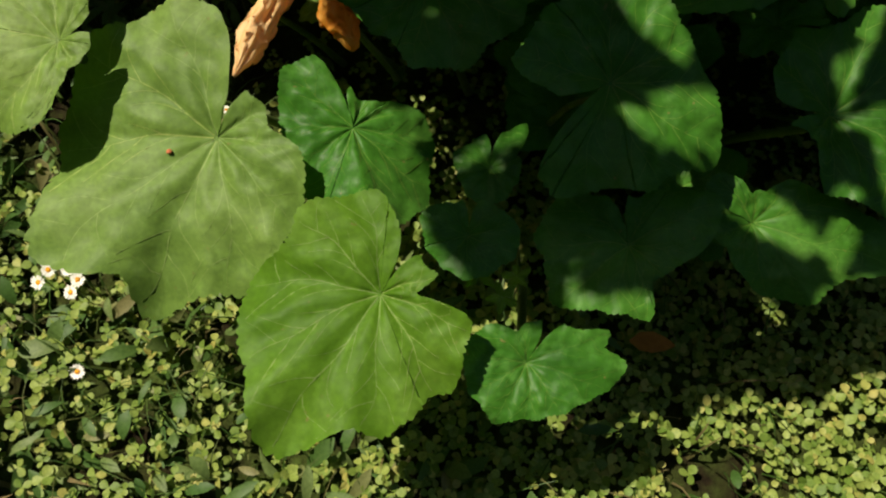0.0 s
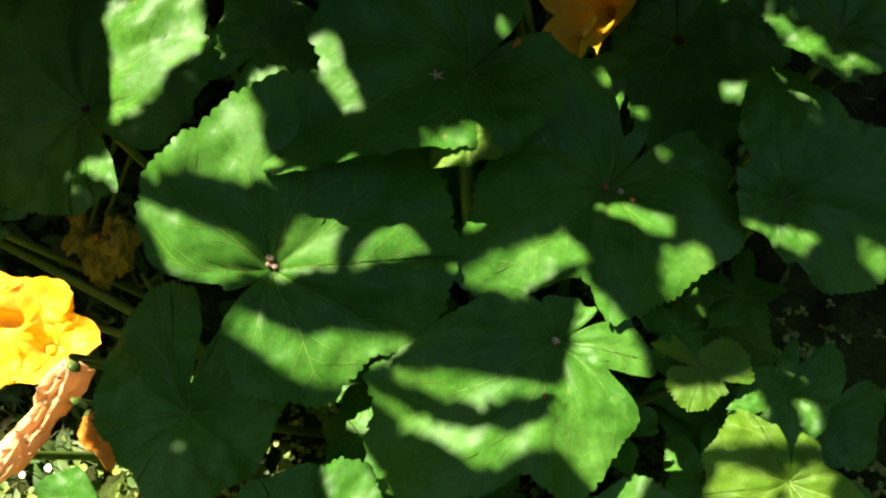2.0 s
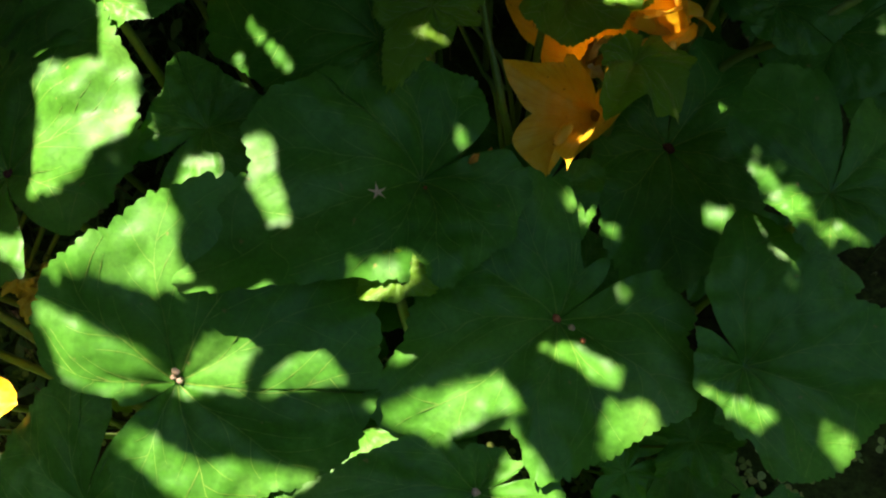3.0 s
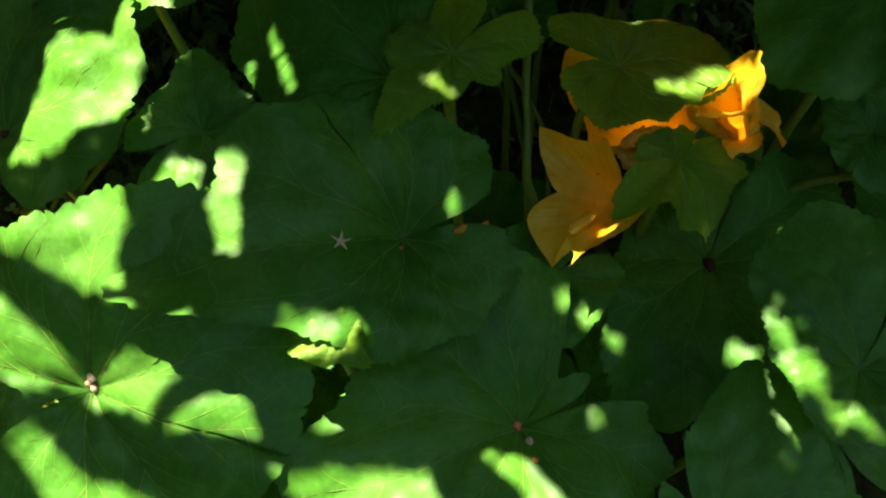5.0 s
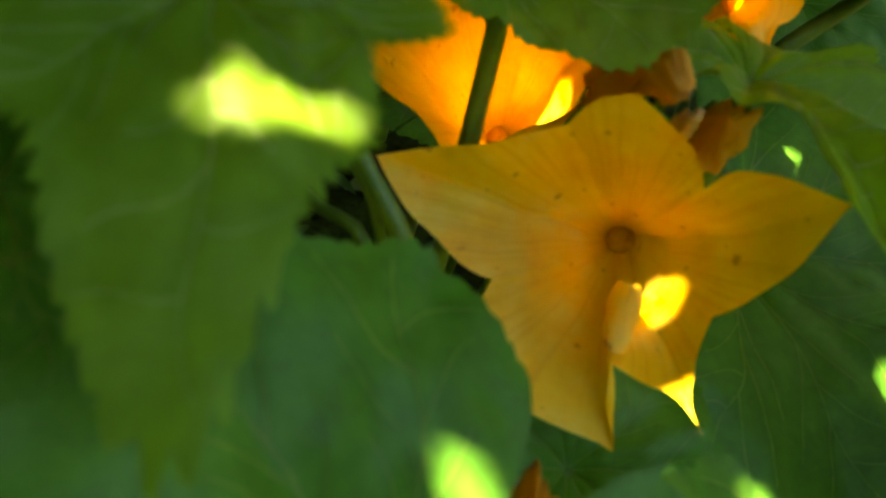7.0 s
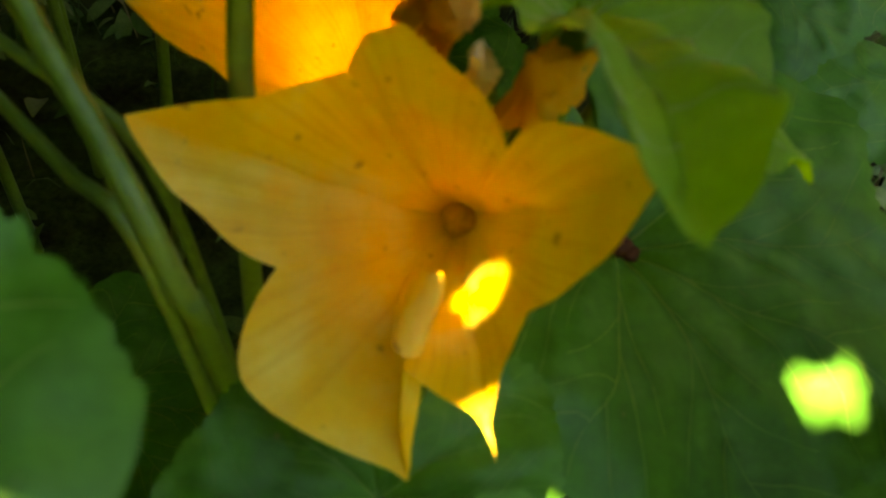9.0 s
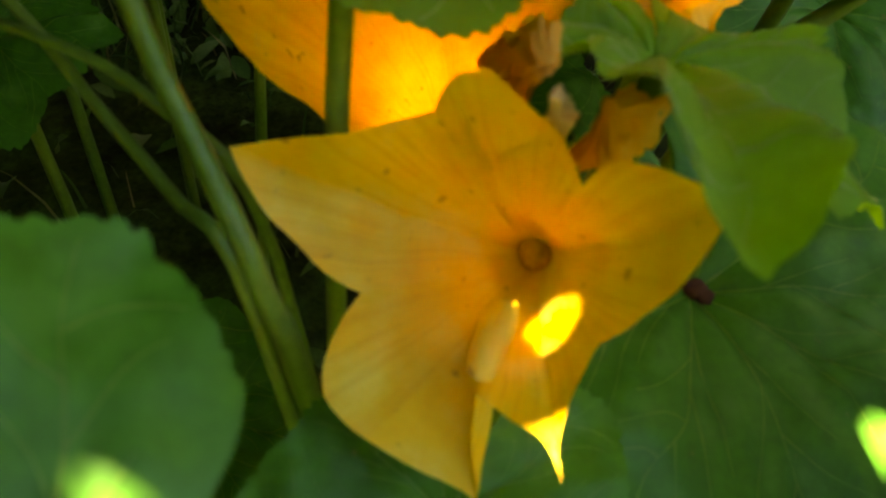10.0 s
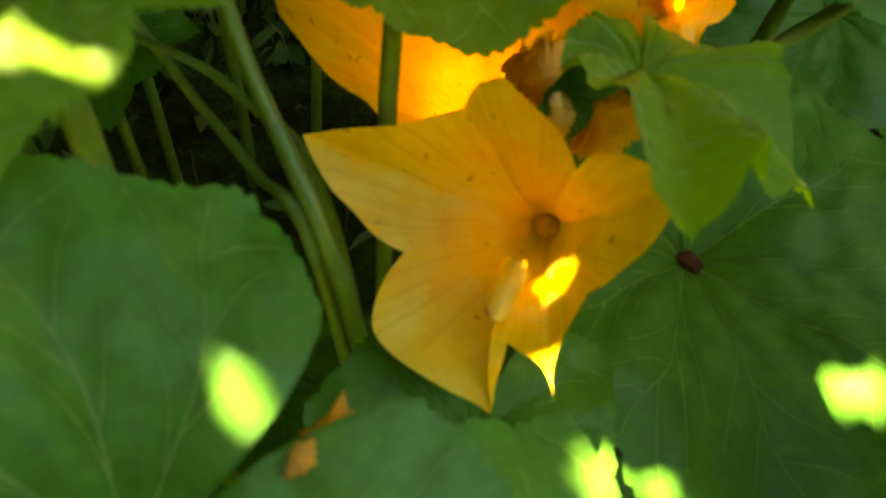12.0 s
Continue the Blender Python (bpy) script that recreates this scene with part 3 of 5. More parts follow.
# ---- the flowers ----
def petal_mesh(throat, base, tip, axis, width, mat, seed, curl=0.2, belly=0.25, ruffle=0.06, fold=0.0, rows=26, cols=17, peak=0.42, face=None, left=None, right=None, crumple=0.0025):
    """A petal that starts in the tube at base, spreads from the throat and runs out to a point.
    left and right: its reach to either side in millimetres at these shares of its length: 0.15, 0.3, 0.45, 0.6, 0.7, 0.8, 0.9."""
    rnd = random.Random(seed)
    ph = [rnd.uniform(0, 6.28) for _ in range(4)]
    throat, base, tip, axis = (Vector(v) for v in (throat, base, tip, axis))
    out = tip - throat
    length = out.length
    across = (Vector(face) if face else axis).cross(out).normalized()
    up = out.cross(across).normalized()
    if up.dot(axis) < 0:
        up = -up
    rad = (out - axis * out.dot(axis)).normalized()
    dense = spline([base + rad * 0.007, throat + rad * 0.016 - axis * 0.004, throat + out * 0.5 + up * (belly * length * 0.35), tip - out * 0.15 + up * (curl * length * 0.2), tip], 80)
    run = [0.0]
    for i in range(1, 80):
        run.append(run[-1] + (dense[i] - dense[i - 1]).length)
    start = run[20] / run[-1]
    line = [dense[next(k for k in range(80) if run[k] >= run[-1] * i / (rows - 1) * 0.9999)] for i in range(rows)]
    peak = start + (1 - start) * peak
    verts, uvs = [], []
    for i, p in enumerate(line):
        s = i / (rows - 1)
        if s < start:
            w = 0.28 + 0.20 * (s / start)
        elif s < peak:
            w = 0.48 + 0.52 * math.sin((s - start) / (peak - start) * math.pi / 2)
        else:
            t = (s - peak) / (1 - peak)
            w = (1 - t) ** 0.9 * (1 + 0.5 * t * (1 - t))
        w = max(w, 0.015) * width * 0.5
        shift = 0.0
        if left:
            t = max(0.0, (s - start) / (1 - start))
            marks = (0.0, 0.15, 0.3, 0.45, 0.6, 0.7, 0.8, 0.9, 1.0)
            tube_w = 0.0075 + 0.0035 * min(1.0, s / start)
            a = float(np.interp(t, marks, [tube_w] + [q * 0.001 for q in left] + [0.0004])) if s > start else tube_w
            c = float(np.interp(t, marks, [tube_w] + [q * 0.001 for q in right] + [0.0004])) if s > start else tube_w
            w, shift = max((a + c) / 2, 0.0003), (a - c) / 2
        for j in range(cols):
            v = -1 + 2 * j / (cols - 1)
            hollow = belly * w * v * v * (1.2 if s < 0.7 else 0.8 - s * 0.5)
            wavy = ruffle * length * s * abs(v) ** 1.5 * math.sin(9 * s + ph[0] + 2.0 * v) + 0.012 * length * math.sin(7 * v + ph[1] + 3 * s) * s
            q = across * (shift + w * v * (1 - fold * abs(v) * 0.4)) + up * (hollow + wavy + fold * w * v * 0.8)
            c = p + q
            verts.append(c + noise.noise_vector(c * 42.0 + Vector((seed, 0, 0))) * (crumple * min(1.0, 2 * s)) + noise.noise_vector(c * 110.0) * (crumple * 0.35 * s))
            uvs.append((0.5 + 0.5 * v, s))
    return mesh_of("petal", verts, grid_faces(rows, cols), mat, uvs=uvs)


def blob_mesh(name, centre, axis, length, radius, mat, seed=0, rows=10, sides=12, lumps=0.15, bulge=0.5):
    axis = Vector(axis).normalized()
    a = axis.orthogonal().normalized()
    b = axis.cross(a)
    verts = []
    for i in range(rows):
        s = i / (rows - 1)
        r = radius * (math.sin(math.pi * min(max(s, 0.02), 0.985)) ** bulge)
        for j in range(sides):
            t = 2 * math.pi * j / sides
            d = a * math.cos(t) + b * math.sin(t)
            p = Vector(centre) + axis * (length * s) + d * r
            k = 1 + lumps * noise.noise(p * (1.5 / radius) + Vector((seed, seed * 2.0, 0)))
            verts.append(Vector(centre) + axis * (length * s) + d * (r * k))
    f = grid_faces(rows, sides, True)
    f.append(tuple(range(sides))[::-1])
    f.append(tuple(range((rows - 1) * sides, rows * sides)))
    return mesh_of(name, verts, f, mat)


def funnel_mesh(throat, axis, tips, mat, reach=0.45, around=60, rings=7):
    """The fused middle of a corolla: a funnel between the petals, each side of it leaning as they lean."""
    a = axis.orthogonal().normalized()
    b = axis.cross(a)
    outs = []
    for tip in tips:
        o = Vector(tip) - throat
        outs.append((math.atan2(o.dot(b), o.dot(a)) % 6.28318, o))
    outs.sort(key=lambda q: q[0])
    outs = outs + [(outs[0][0] + 6.28318, outs[0][1])]
    verts, uvs = [], []
    for i in range(rings):
        s = i / (rings - 1)
        for j in range(around):
            t = outs[0][0] + 6.28318 * j / around
            k = max(m for m in range(len(outs) - 1) if outs[m][0] <= t + 1e-6)
            (t0, o0), (t1, o1) = outs[k], outs[k + 1]
            w = (t - t0) / max(t1 - t0, 1e-6)
            way = (o0.normalized() * (1 - w) + o1.normalized() * w).normalized()
            r = 0.008 + s * (reach * (1 - 0.3 * math.sin(math.pi * w)) * (o0.length * (1 - w) + o1.length * w) - 0.008)
            p = throat + way * r - axis * (0.004 + 0.006 * (1 - s) ** 2)
            verts.append(p + noise.noise_vector(p * 60.0) * 0.0015)
            uvs.append((j / around * 5 % 1, s * 0.5))
    return mesh_of("funnel", verts, grid_faces(rings, around, True), mat, uvs=uvs)


def squash_flower(label, throat, axis, petals, root, mat=None, tube_len=0.05, stamen=True, seed=1):
    """petals: (tip, width, curl, belly, fold) each, or with a dict of further words for petal_mesh in place of the fold."""
    throat, axis = Vector(throat), Vector(axis).normalized()
    e = thing("squash_flower", throat, label, "flower", "flowers of the squash plant")
    base = throat - axis * tube_len
    for i, (tip, width, curl, belly, fold) in enumerate(petals):
        more = {"ruffle": 0.05}
        more.update(fold if isinstance(fold, dict) else {"fold": fold})
        part("petal", petal_mesh(throat, base, tip, axis, width, mat or PETAL, seed * 31 + i, curl, belly, **more), e)
    part("funnel", funnel_mesh(throat, axis, [q[0] for q in petals if q[1] > 0.03], mat or PETAL), e, "fused funnel of the petals")
    if stamen:
        part("stamen", blob_mesh("stamen", base - axis * 0.006, axis, tube_len * 0.42, 0.0072, POLLEN, seed, lumps=0.3), e, "knobbly orange-yellow stamen")
    calyx = part("calyx", blob_mesh("calyx", base - axis * 0.023, axis, 0.021, 0.0095, STALK, seed, lumps=0.1), e, "green calyx")
    a = axis.orthogonal().normalized()
    for k in range(5):
        d = Matrix.Rotation(k * 1.2566, 3, axis) @ a
        v, f = tube([base + d * 0.008, base + d * 0.017 + axis * 0.012, base + d * 0.024 + axis * 0.03], (0.0018, 0.0012, 0.0003), 7, 5)
        part("sepal", mesh_of("sepal", v, f, STALK), calyx)
    r = Vector(root)
    v, f = tube([base - axis * 0.012, base - axis * 0.05 - Vector((0, 0, 0.03)), (base - axis * 0.06) * 0.4 + r * 0.6, r], (0.0045, 0.0042, 0.006), 14, 8, 0.05)
    part("stalk", mesh_of("stalk", v, f, STALK), e)
    return e


def corolla_petal(throat, base, axis, before, tip, after, bulges, mat, seed, wide=0.009, ruffle=0.07, crease=0.05, crumple=0.0028, rows=30, half=15):
    """One lobe of a fused trumpet: it shares the two sinuses, before and after, with its neighbours and runs out to a drawn-out tip.
    bulges: how far each flank swells beyond the straight line from sinus to tip, as a share of that line, and how far towards the sinus it does so."""
    throat, base, axis, before, tip, after = (Vector(v) for v in (throat, base, axis, before, tip, after))
    middle = tip - throat
    ph = random.Random(seed).uniform(0, 6.28)

    def flank(sinus, t, bulge, skew):
        line = tip - sinus
        foot = throat + middle * ((sinus - throat).dot(middle) / middle.length_squared)
        side = sinus - foot
        side = (side - line * (side.dot(line) / line.length_squared)).normalized()
        swell = 4 * t * (1 - t) * (1 + skew * (1 - 2 * t))
        return sinus + line * t + side * (bulge * line.length * swell)

    rim = [flank(before, i / half, *bulges[0]) for i in range(half + 1)]
    rim += [flank(after, 1 - i / half, *bulges[1]) for i in range(1, half + 1)]
    cols = len(rim)
    verts, uvs = [], []
    for i in range(rows):
        s = i / (rows - 1)
        for j, p in enumerate(rim):
            v = 2 * j / (cols - 1) - 1
            out = p - throat
            rad = (out - axis * out.dot(axis)).normalized()
            a, k = base + rad * 0.0055, throat + rad * wide
            q = a * (1 - s) ** 2 + k * (2 * s * (1 - s)) + p * (s * s)
            free = max(0.0, s - 0.25) / 0.75
            lift = crease * math.exp(-(v / 0.12) ** 2) * 0.12 * free * (1 - free) - 0.02 * abs(v) ** 3 * free * (1 - free)
            lift += ruffle * free ** 2 * (math.sin(5 * v + ph + 3 * s) * 0.3 + math.sin(13 * v + 2 * ph) * 0.08) * (1 - abs(v) ** 4) * (1 - free ** 6)
            lift += 0.0007 * math.sin(21 * v + ph) * free
            q = q + axis * (lift * middle.length)
            edge = (1 - abs(v) ** 6) * min(1.0, 2 * s)
            q = q + noise.noise_vector(q * 38.0 + Vector((seed, 0, 0))) * (crumple * edge) + noise.noise_vector(q * 95.0) * (crumple * 0.3 * edge)
            verts.append(q)
            uvs.append((0.5 + 0.5 * v, s))
    return mesh_of("petal", verts, grid_faces(rows, cols), mat, uvs=uvs)


def rolled_edge(a, b, up, radius, mat, seed, rows=16, cols=12):
    """A loose strip of petal rolled back over itself between a and b."""
    a, b, up = Vector(a), Vector(b), Vector(up).normalized()
    d = (b - a).normalized()
    side = d.cross(up).normalized()
    verts, uvs = [], []
    for i in range(rows):
        s = i / (rows - 1)
        r = radius * (0.45 + 0.55 * math.sin(math.pi * (0.12 + 0.8 * s)))
        for j in range(cols):
            w = radians(-60 + 250 * j / (cols - 1))
            p = a + (b - a) * s + side * (r * math.cos(w)) + up * (r * 0.8 * math.sin(w))
            verts.append(p + noise.noise_vector(p * 90.0 + Vector((seed, 0, 0))) * 0.0014)
            uvs.append((j / (cols - 1), s))
    return mesh_of("rolled_edge", verts, grid_faces(rows, cols), mat, uvs=uvs)


def trumpet_flower(label, throat, axis, tips, sinuses, bulges, root, tube_len, seed, rolled=None, **more):
    """A squash flower whose five petals are fused into one trumpet; sinuses[k] lies between tips[k] and tips[k + 1]."""
    throat, axis = Vector(throat), Vector(axis).normalized()
    e = thing("squash_flower", throat, label, "flower", "flowers of the squash plant")
    base = throat - axis * tube_len
    for k in range(5):
        part("petal", corolla_petal(throat, base, axis, sinuses[k - 1], tips[k], sinuses[k], bulges[k], PETAL, seed * 31 + k, **more), e)
    if rolled:
        part("rolled_edge", rolled_edge(*rolled, PETAL, seed), e, "pale edge of a petal rolled back")
    part("stamen", blob_mesh("stamen", base - axis * 0.004, axis, tube_len * 0.4, 0.0078, POLLEN, seed, lumps=0.3), e, "knobbly orange-yellow stamen")
    calyx = part("calyx", blob_mesh("calyx", base - axis * 0.023, axis, 0.026, 0.0100, STALK, seed, lumps=0.1), e, "green calyx")
    a = axis.orthogonal().normalized()
    for k in range(5):
        d = Matrix.Rotation(k * 1.2566, 3, axis) @ a
        v, f = tube([base + d * 0.008, base + d * 0.017 + axis * 0.006, base + d * 0.024 + axis * 0.016], (0.0018, 0.0012, 0.0003), 7, 5)
        part("sepal", mesh_of("sepal", v, f, STALK), calyx)
    r = Vector(root)
    v, f = tube([base - axis * 0.012, base - axis * 0.05 - Vector((0, 0, 0.03)), (base - axis * 0.06) * 0.4 + r * 0.6, r], (0.0045, 0.0042, 0.006), 14, 8, 0.05)
    part("stalk", mesh_of("stalk", v, f, STALK), e)
    return e


trumpet_flower("wide open orange squash flower with five pointed fused petals", (0.427, 1.036, 0.604), (-0.42, -0.68, 0.60),
               [(0.330, 1.079, 0.631), (0.395, 0.961, 0.586), (0.414, 0.948, 0.618), (0.461, 0.988, 0.683), (0.406, 1.042, 0.688)],
               [(0.369, 1.036, 0.599), (0.399, 0.987, 0.606), (0.436, 0.989, 0.624), (0.432, 1.020, 0.661), (0.395, 1.060, 0.659)],
               [((-0.02, 0.0), (0.11, 0.2)), ((0.30, 0.75), (-0.05, 0.0)), ((-0.10, -0.4), (-0.12, -0.3)), ((0.07, 0.2), (0.20, 0.1)), ((0.15, 0.3), (0.10, 0.2))],
               (0.46, 1.17, 0.02), 0.032, 1, rolled=((0.400, 0.990, 0.612), (0.412, 1.010, 0.622), (-0.42, -0.68, 0.60), 0.0065))
trumpet_flower("deep yellow squash flower in sun behind another flower", (0.434, 1.178, 0.545), (-0.20, -0.42, 0.88),
               [(0.318, 1.170, 0.650), (0.372, 1.108, 0.590), (0.436, 1.092, 0.650), (0.482, 1.160, 0.655), (0.412, 1.235, 0.670)],
               [(0.352, 1.128, 0.612), (0.402, 1.100, 0.618), (0.462, 1.115, 0.645), (0.452, 1.205, 0.650), (0.360, 1.205, 0.650)],
               [((0.15, 0.0), (0.16, 0.2)), ((0.22, 0.3), (0.15, 0.2)), ((0.2, 0.2), (0.2, 0.2)), ((0.2, 0.2), (0.2, 0.2)), ((0.2, 0.2), (0.2, 0.2))],
               (0.41, 1.23, 0.02), 0.045, 2, wide=0.02)
squash_flower("bright orange squash flower lit by the sun, ragged rim", (0.500, 1.146, 0.652), (-0.4, -0.4, 0.8), [
    ((0.470, 1.105, 0.722), 0.060, 0.3, 0.3, dict(crumple=0.007)),
    ((0.540, 1.178, 0.637), 0.065, 0.3, 0.3, dict(crumple=0.007)),
    ((0.500, 1.148, 0.740), 0.075, 0.3, 0.3, dict(crumple=0.007)),
    ((0.508, 1.098, 0.648), 0.065, 0.3, 0.3, dict(crumple=0.007)),
    ((0.467, 1.088, 0.702), 0.065, 0.3, 0.3, dict(crumple=0.007))], (0.56, 1.26, 0.02), seed=3)
trumpet_flower("crumpled orange squash flower glowing in full sun", (-0.240, 0.668, 0.392), (0.12, -0.42, 0.90),
               [(-0.323, 0.728, 0.474), (-0.250, 0.572, 0.452), (-0.190, 0.592, 0.455), (-0.166, 0.680, 0.392), (-0.182, 0.709, 0.456)],
               [(-0.314, 0.680, 0.415), (-0.224, 0.602, 0.444), (-0.182, 0.640, 0.425), (-0.190, 0.699, 0.428), (-0.245, 0.733, 0.450)],
               [((0.02, 0.0), (0.02, 0.3)), ((0.14, 0.5), (0.08, 0.3)), ((0.1, 0.3), (0.1, 0.3)), ((0.22, 0.3), (0.15, 0.3)), ((0.02, 0.2), (0.08, 0.2))],
               (-0.15, 0.78, 0.02), 0.04, 4, wide=0.024, crumple=0.010, ruffle=0.16)


# ---- ground ----
def ground_sheet():
    verts, faces = [], []
    steps = [-400, -60, -12, -4, -2] + [-1.5 + 0.1 * i for i in range(36)] + [2.5, 4, 12, 60, 400]
    m = len(steps)
    for y in steps:
        for x in steps:
            near = max(0.0, 1.0 - max(abs(x), abs(y)) / 3.0)
            verts.append((x, y + 0.4, near * 0.02 * noise.noise(Vector((x * 3, y * 3, 0.3)))))
    faces = grid_faces(m, m)
    return tagged(new("ground", mesh_of("ground", verts, faces, SOIL)), "dark earth of a lawn with dry bits", "ground", kind="structure")


ground_sheet()


def scatter(name, label, category, count, maker, mat, seed, area):
    """Many small leaves in one mesh; maker(rnd, x, y) gives vertices and faces."""
    rnd = random.Random(seed)
    verts, faces = [], []
    x0, x1, y0, y1 = area
    for _ in range(count):
        x, y = rnd.uniform(x0, x1), rnd.uniform(y0, y1)
        got = maker(rnd, x, y)
        if got is None:
            continue
        v, f = got
        k = len(verts)
        verts.extend(v)
        faces.extend(tuple(i + k for i in q) for q in f)
    return tagged(new(name, mesh_of(name, verts, faces, mat)), label, category, kind="stuff")


def leaflet(centre, heading, tilt, roll, length, width, point=0.0, bend=0.1):
    m = Matrix.Translation(centre) @ Euler((tilt, roll, heading), "ZYX").to_matrix().to_4x4()
    prof = ((0.0, 0.08), (0.25, 0.62), (0.55, 1.0), (0.82, 0.85), (1.0, 0.35 * (1 - point)))
    v = []
    for s, w in prof:
        z = bend * length * (-(s - 0.4) ** 2)
        v += [m @ Vector((-w * width / 2, s * length, z + 0.12 * width * w)), m @ Vector((0, s * length, z)), m @ Vector((w * width / 2, s * length, z + 0.12 * width * w))]
    f = []
    for i in range(4):
        a = 3 * i
        f += [(a, a + 1, a + 4, a + 3), (a + 1, a + 2, a + 5, a + 4)]
    return v, f


def clover_plant(rnd, x, y):
    if x < -0.12 and rnd.random() < 0.55 or y > 0.55 and rnd.random() < 0.6:
        return None
    edge = math.hypot((x - 0.17) / 1.25, (y - 0.15) / 0.8) + 0.3 * noise.noise(Vector((x * 3, y * 3, 2)))
    if edge > 0.75 and rnd.random() < (edge - 0.75) * 2.2:
        return None
    if math.hypot(x - 0.34, (y - 0.10) * 1.5) < 0.07 and rnd.random() < 0.85:
        return None
    z = rnd.uniform(0.008, 0.06)
    size = rnd.uniform(0.008, 0.016)
    h0 = rnd.uniform(0, 6.28)
    tx, ty = rnd.gauss(0, 0.35), rnd.gauss(0, 0.35)
    V, F = [], []
    for k in range(3):
        h = h0 + k * 2.094 + rnd.uniform(-0.25, 0.25)
        v, f = leaflet((x, y, z), h, tx * math.cos(h) + rnd.gauss(0, 0.25), ty * math.sin(h) + rnd.gauss(0, 0.3), size, size * rnd.uniform(0.75, 0.95))
        F += [tuple(i + len(V) for i in q) for q in f]
        V += v
    return V, F


scatter("clover", "low mat of light green clover leaves covering the lawn", "clover", 30000, clover_plant, CLOVER, 5, (-1.3, 1.6, -0.85, 1.0))


def under_plant(x, y):
    return -0.3 < x < 1.1 and 0.42 < y < 1.9


def weed_leaf(rnd, x, y):
    if x > 0.0 and y < 0.6 and rnd.random() < 0.9:
        return None
    if under_plant(x, y) and rnd.random() < 0.93:
        return None
    size = rnd.uniform(0.025, 0.065)
    return leaflet((x, y, rnd.uniform(0.01, 0.06)), rnd.uniform(0, 6.28), rnd.gauss(0.15, 0.45), rnd.gauss(0, 0.5), size, size * rnd.uniform(0.22, 0.5), 0.7, 0.5)


scatter("weeds", "broad-bladed green weeds and daisy leaves in the lawn", "weeds", 6500, weed_leaf, WEED, 6, (-0.95, 1.3, -0.4, 2.3))


def grass_blade(rnd, x, y):
    dense = x < -0.15 or y > 0.9 or math.hypot(x - 0.34, (y - 0.10) * 1.5) < 0.09
    if not dense and rnd.random() < 0.75 or under_plant(x, y) and rnd.random() < 0.93:
        return None
    h, lean, w = rnd.uniform(0.03, 0.10), rnd.uniform(0.2, 1.0), rnd.uniform(0.0012, 0.0028)
    a = rnd.uniform(0, 6.28)
    d = Vector((math.cos(a), math.sin(a), 0))
    s = Vector((-d.y, d.x, 0)) * w
    b = Vector((x, y, 0.0))
    pts = [b, b + d * (lean * h * 0.3) + Vector((0, 0, h * 0.6)), b + d * (lean * h * 0.7) + Vector((0, 0, h * 0.9)), b + d * (lean * h * 1.1) + Vector((0, 0, h * 0.95))]
    v = []
    for i, p in enumerate(pts):
        k = 1 - i / 3.2
        v += [p - s * k, p + s * k]
    return v, [(0, 1, 3, 2), (2, 3, 5, 4), (4, 5, 7, 6)]


scatter("grass", "thin lawn grass, some of it straw-coloured", "grass", 9000, grass_blade, GRASS, 7, (-0.95, 1.4, -0.45, 2.3))



def far_blade(rnd, x, y):
    """Coarser tufts of the lawn round the plant, out to the hedges."""
    if math.hypot((x - 0.25) / 1.0, (y - 0.85) / 1.15) < 0.85 + 0.25 * rnd.random():
        return None
    if noise.noise(Vector((x * 1.3, y * 1.3, 4))) < -0.25 and rnd.random() < 0.6:
        return None
    h, lean, w, a = rnd.uniform(0.05, 0.13), rnd.uniform(0.3, 1.0), rnd.uniform(0.003, 0.006), rnd.uniform(0, 6.28)
    d = Vector((math.cos(a), math.sin(a), 0))
    s = Vector((-d.y, d.x, 0)) * w
    p = Vector((x, y, -0.01))
    q, t = p + d * (lean * h * 0.35) + Vector((0, 0, h * 0.65)), p + d * (lean * h) + Vector((0, 0, h * 0.95))
    return [p - s, p + s, q - s * 0.8, q + s * 0.8, t], [(0, 1, 3, 2), (2, 3, 4)]


scatter("lawn_grass", "coarse green lawn grass round the squash plant", "grass", 26000, far_blade, GRASS, 8, (-2.8, 2.8, -2.8, 3.1))


# ---- wilted flowers, stems and small things ----
def wilted_mesh(points, radii, mat, seed, folds=5, n=30, sides=40):
    """A limp, twisted, closed-up corolla: a lumpy tube with deep lengthwise folds and a frayed end."""
    rnd = random.Random(seed)
    ph = rnd.uniform(0, 6.28)
    line = spline(points, n)
    verts, uvs, side = [], [], None
    for i, p in enumerate(line):
        d = (line[min(i + 1, n - 1)] - line[max(i - 1, 0)]).normalized()
        side = (side or d.orthogonal()).normalized()
        side = (side - d * side.dot(d)).normalized()
        up = d.cross(side)
        s = i / (n - 1)
        q = s * (len(radii) - 1)
        k = min(int(q), len(radii) - 2)
        r = radii[k] + (radii[k + 1] - radii[k]) * (q - k)
        for j in range(sides):
            a = 2 * math.pi * j / sides
            w = r * (1 + 0.20 * math.sin(folds * a + ph + 3.5 * s) + 0.15 * math.sin(11 * a + 6 * s)) * (1 + 0.3 * math.sin(9 * s + ph))
            c = p + side * (w * math.cos(a)) + up * (0.62 * w * math.sin(a))
            c += Vector((1, 1, 1)) * (0.42 * r * noise.noise(c * 75 + Vector((seed, 0, 0)))) + noise.noise_vector(c * 130) * (0.22 * r) + d * (0.5 * r * s * s * math.sin(folds * a + ph))
            verts.append(c)
            uvs.append((j / sides, s))
    faces = grid_faces(n, sides, True)
    faces.append(tuple(range(sides))[::-1])
    faces.append(tuple(range((n - 1) * sides, n * sides)))
    return mesh_of("corolla", verts, faces, mat, uvs=uvs)


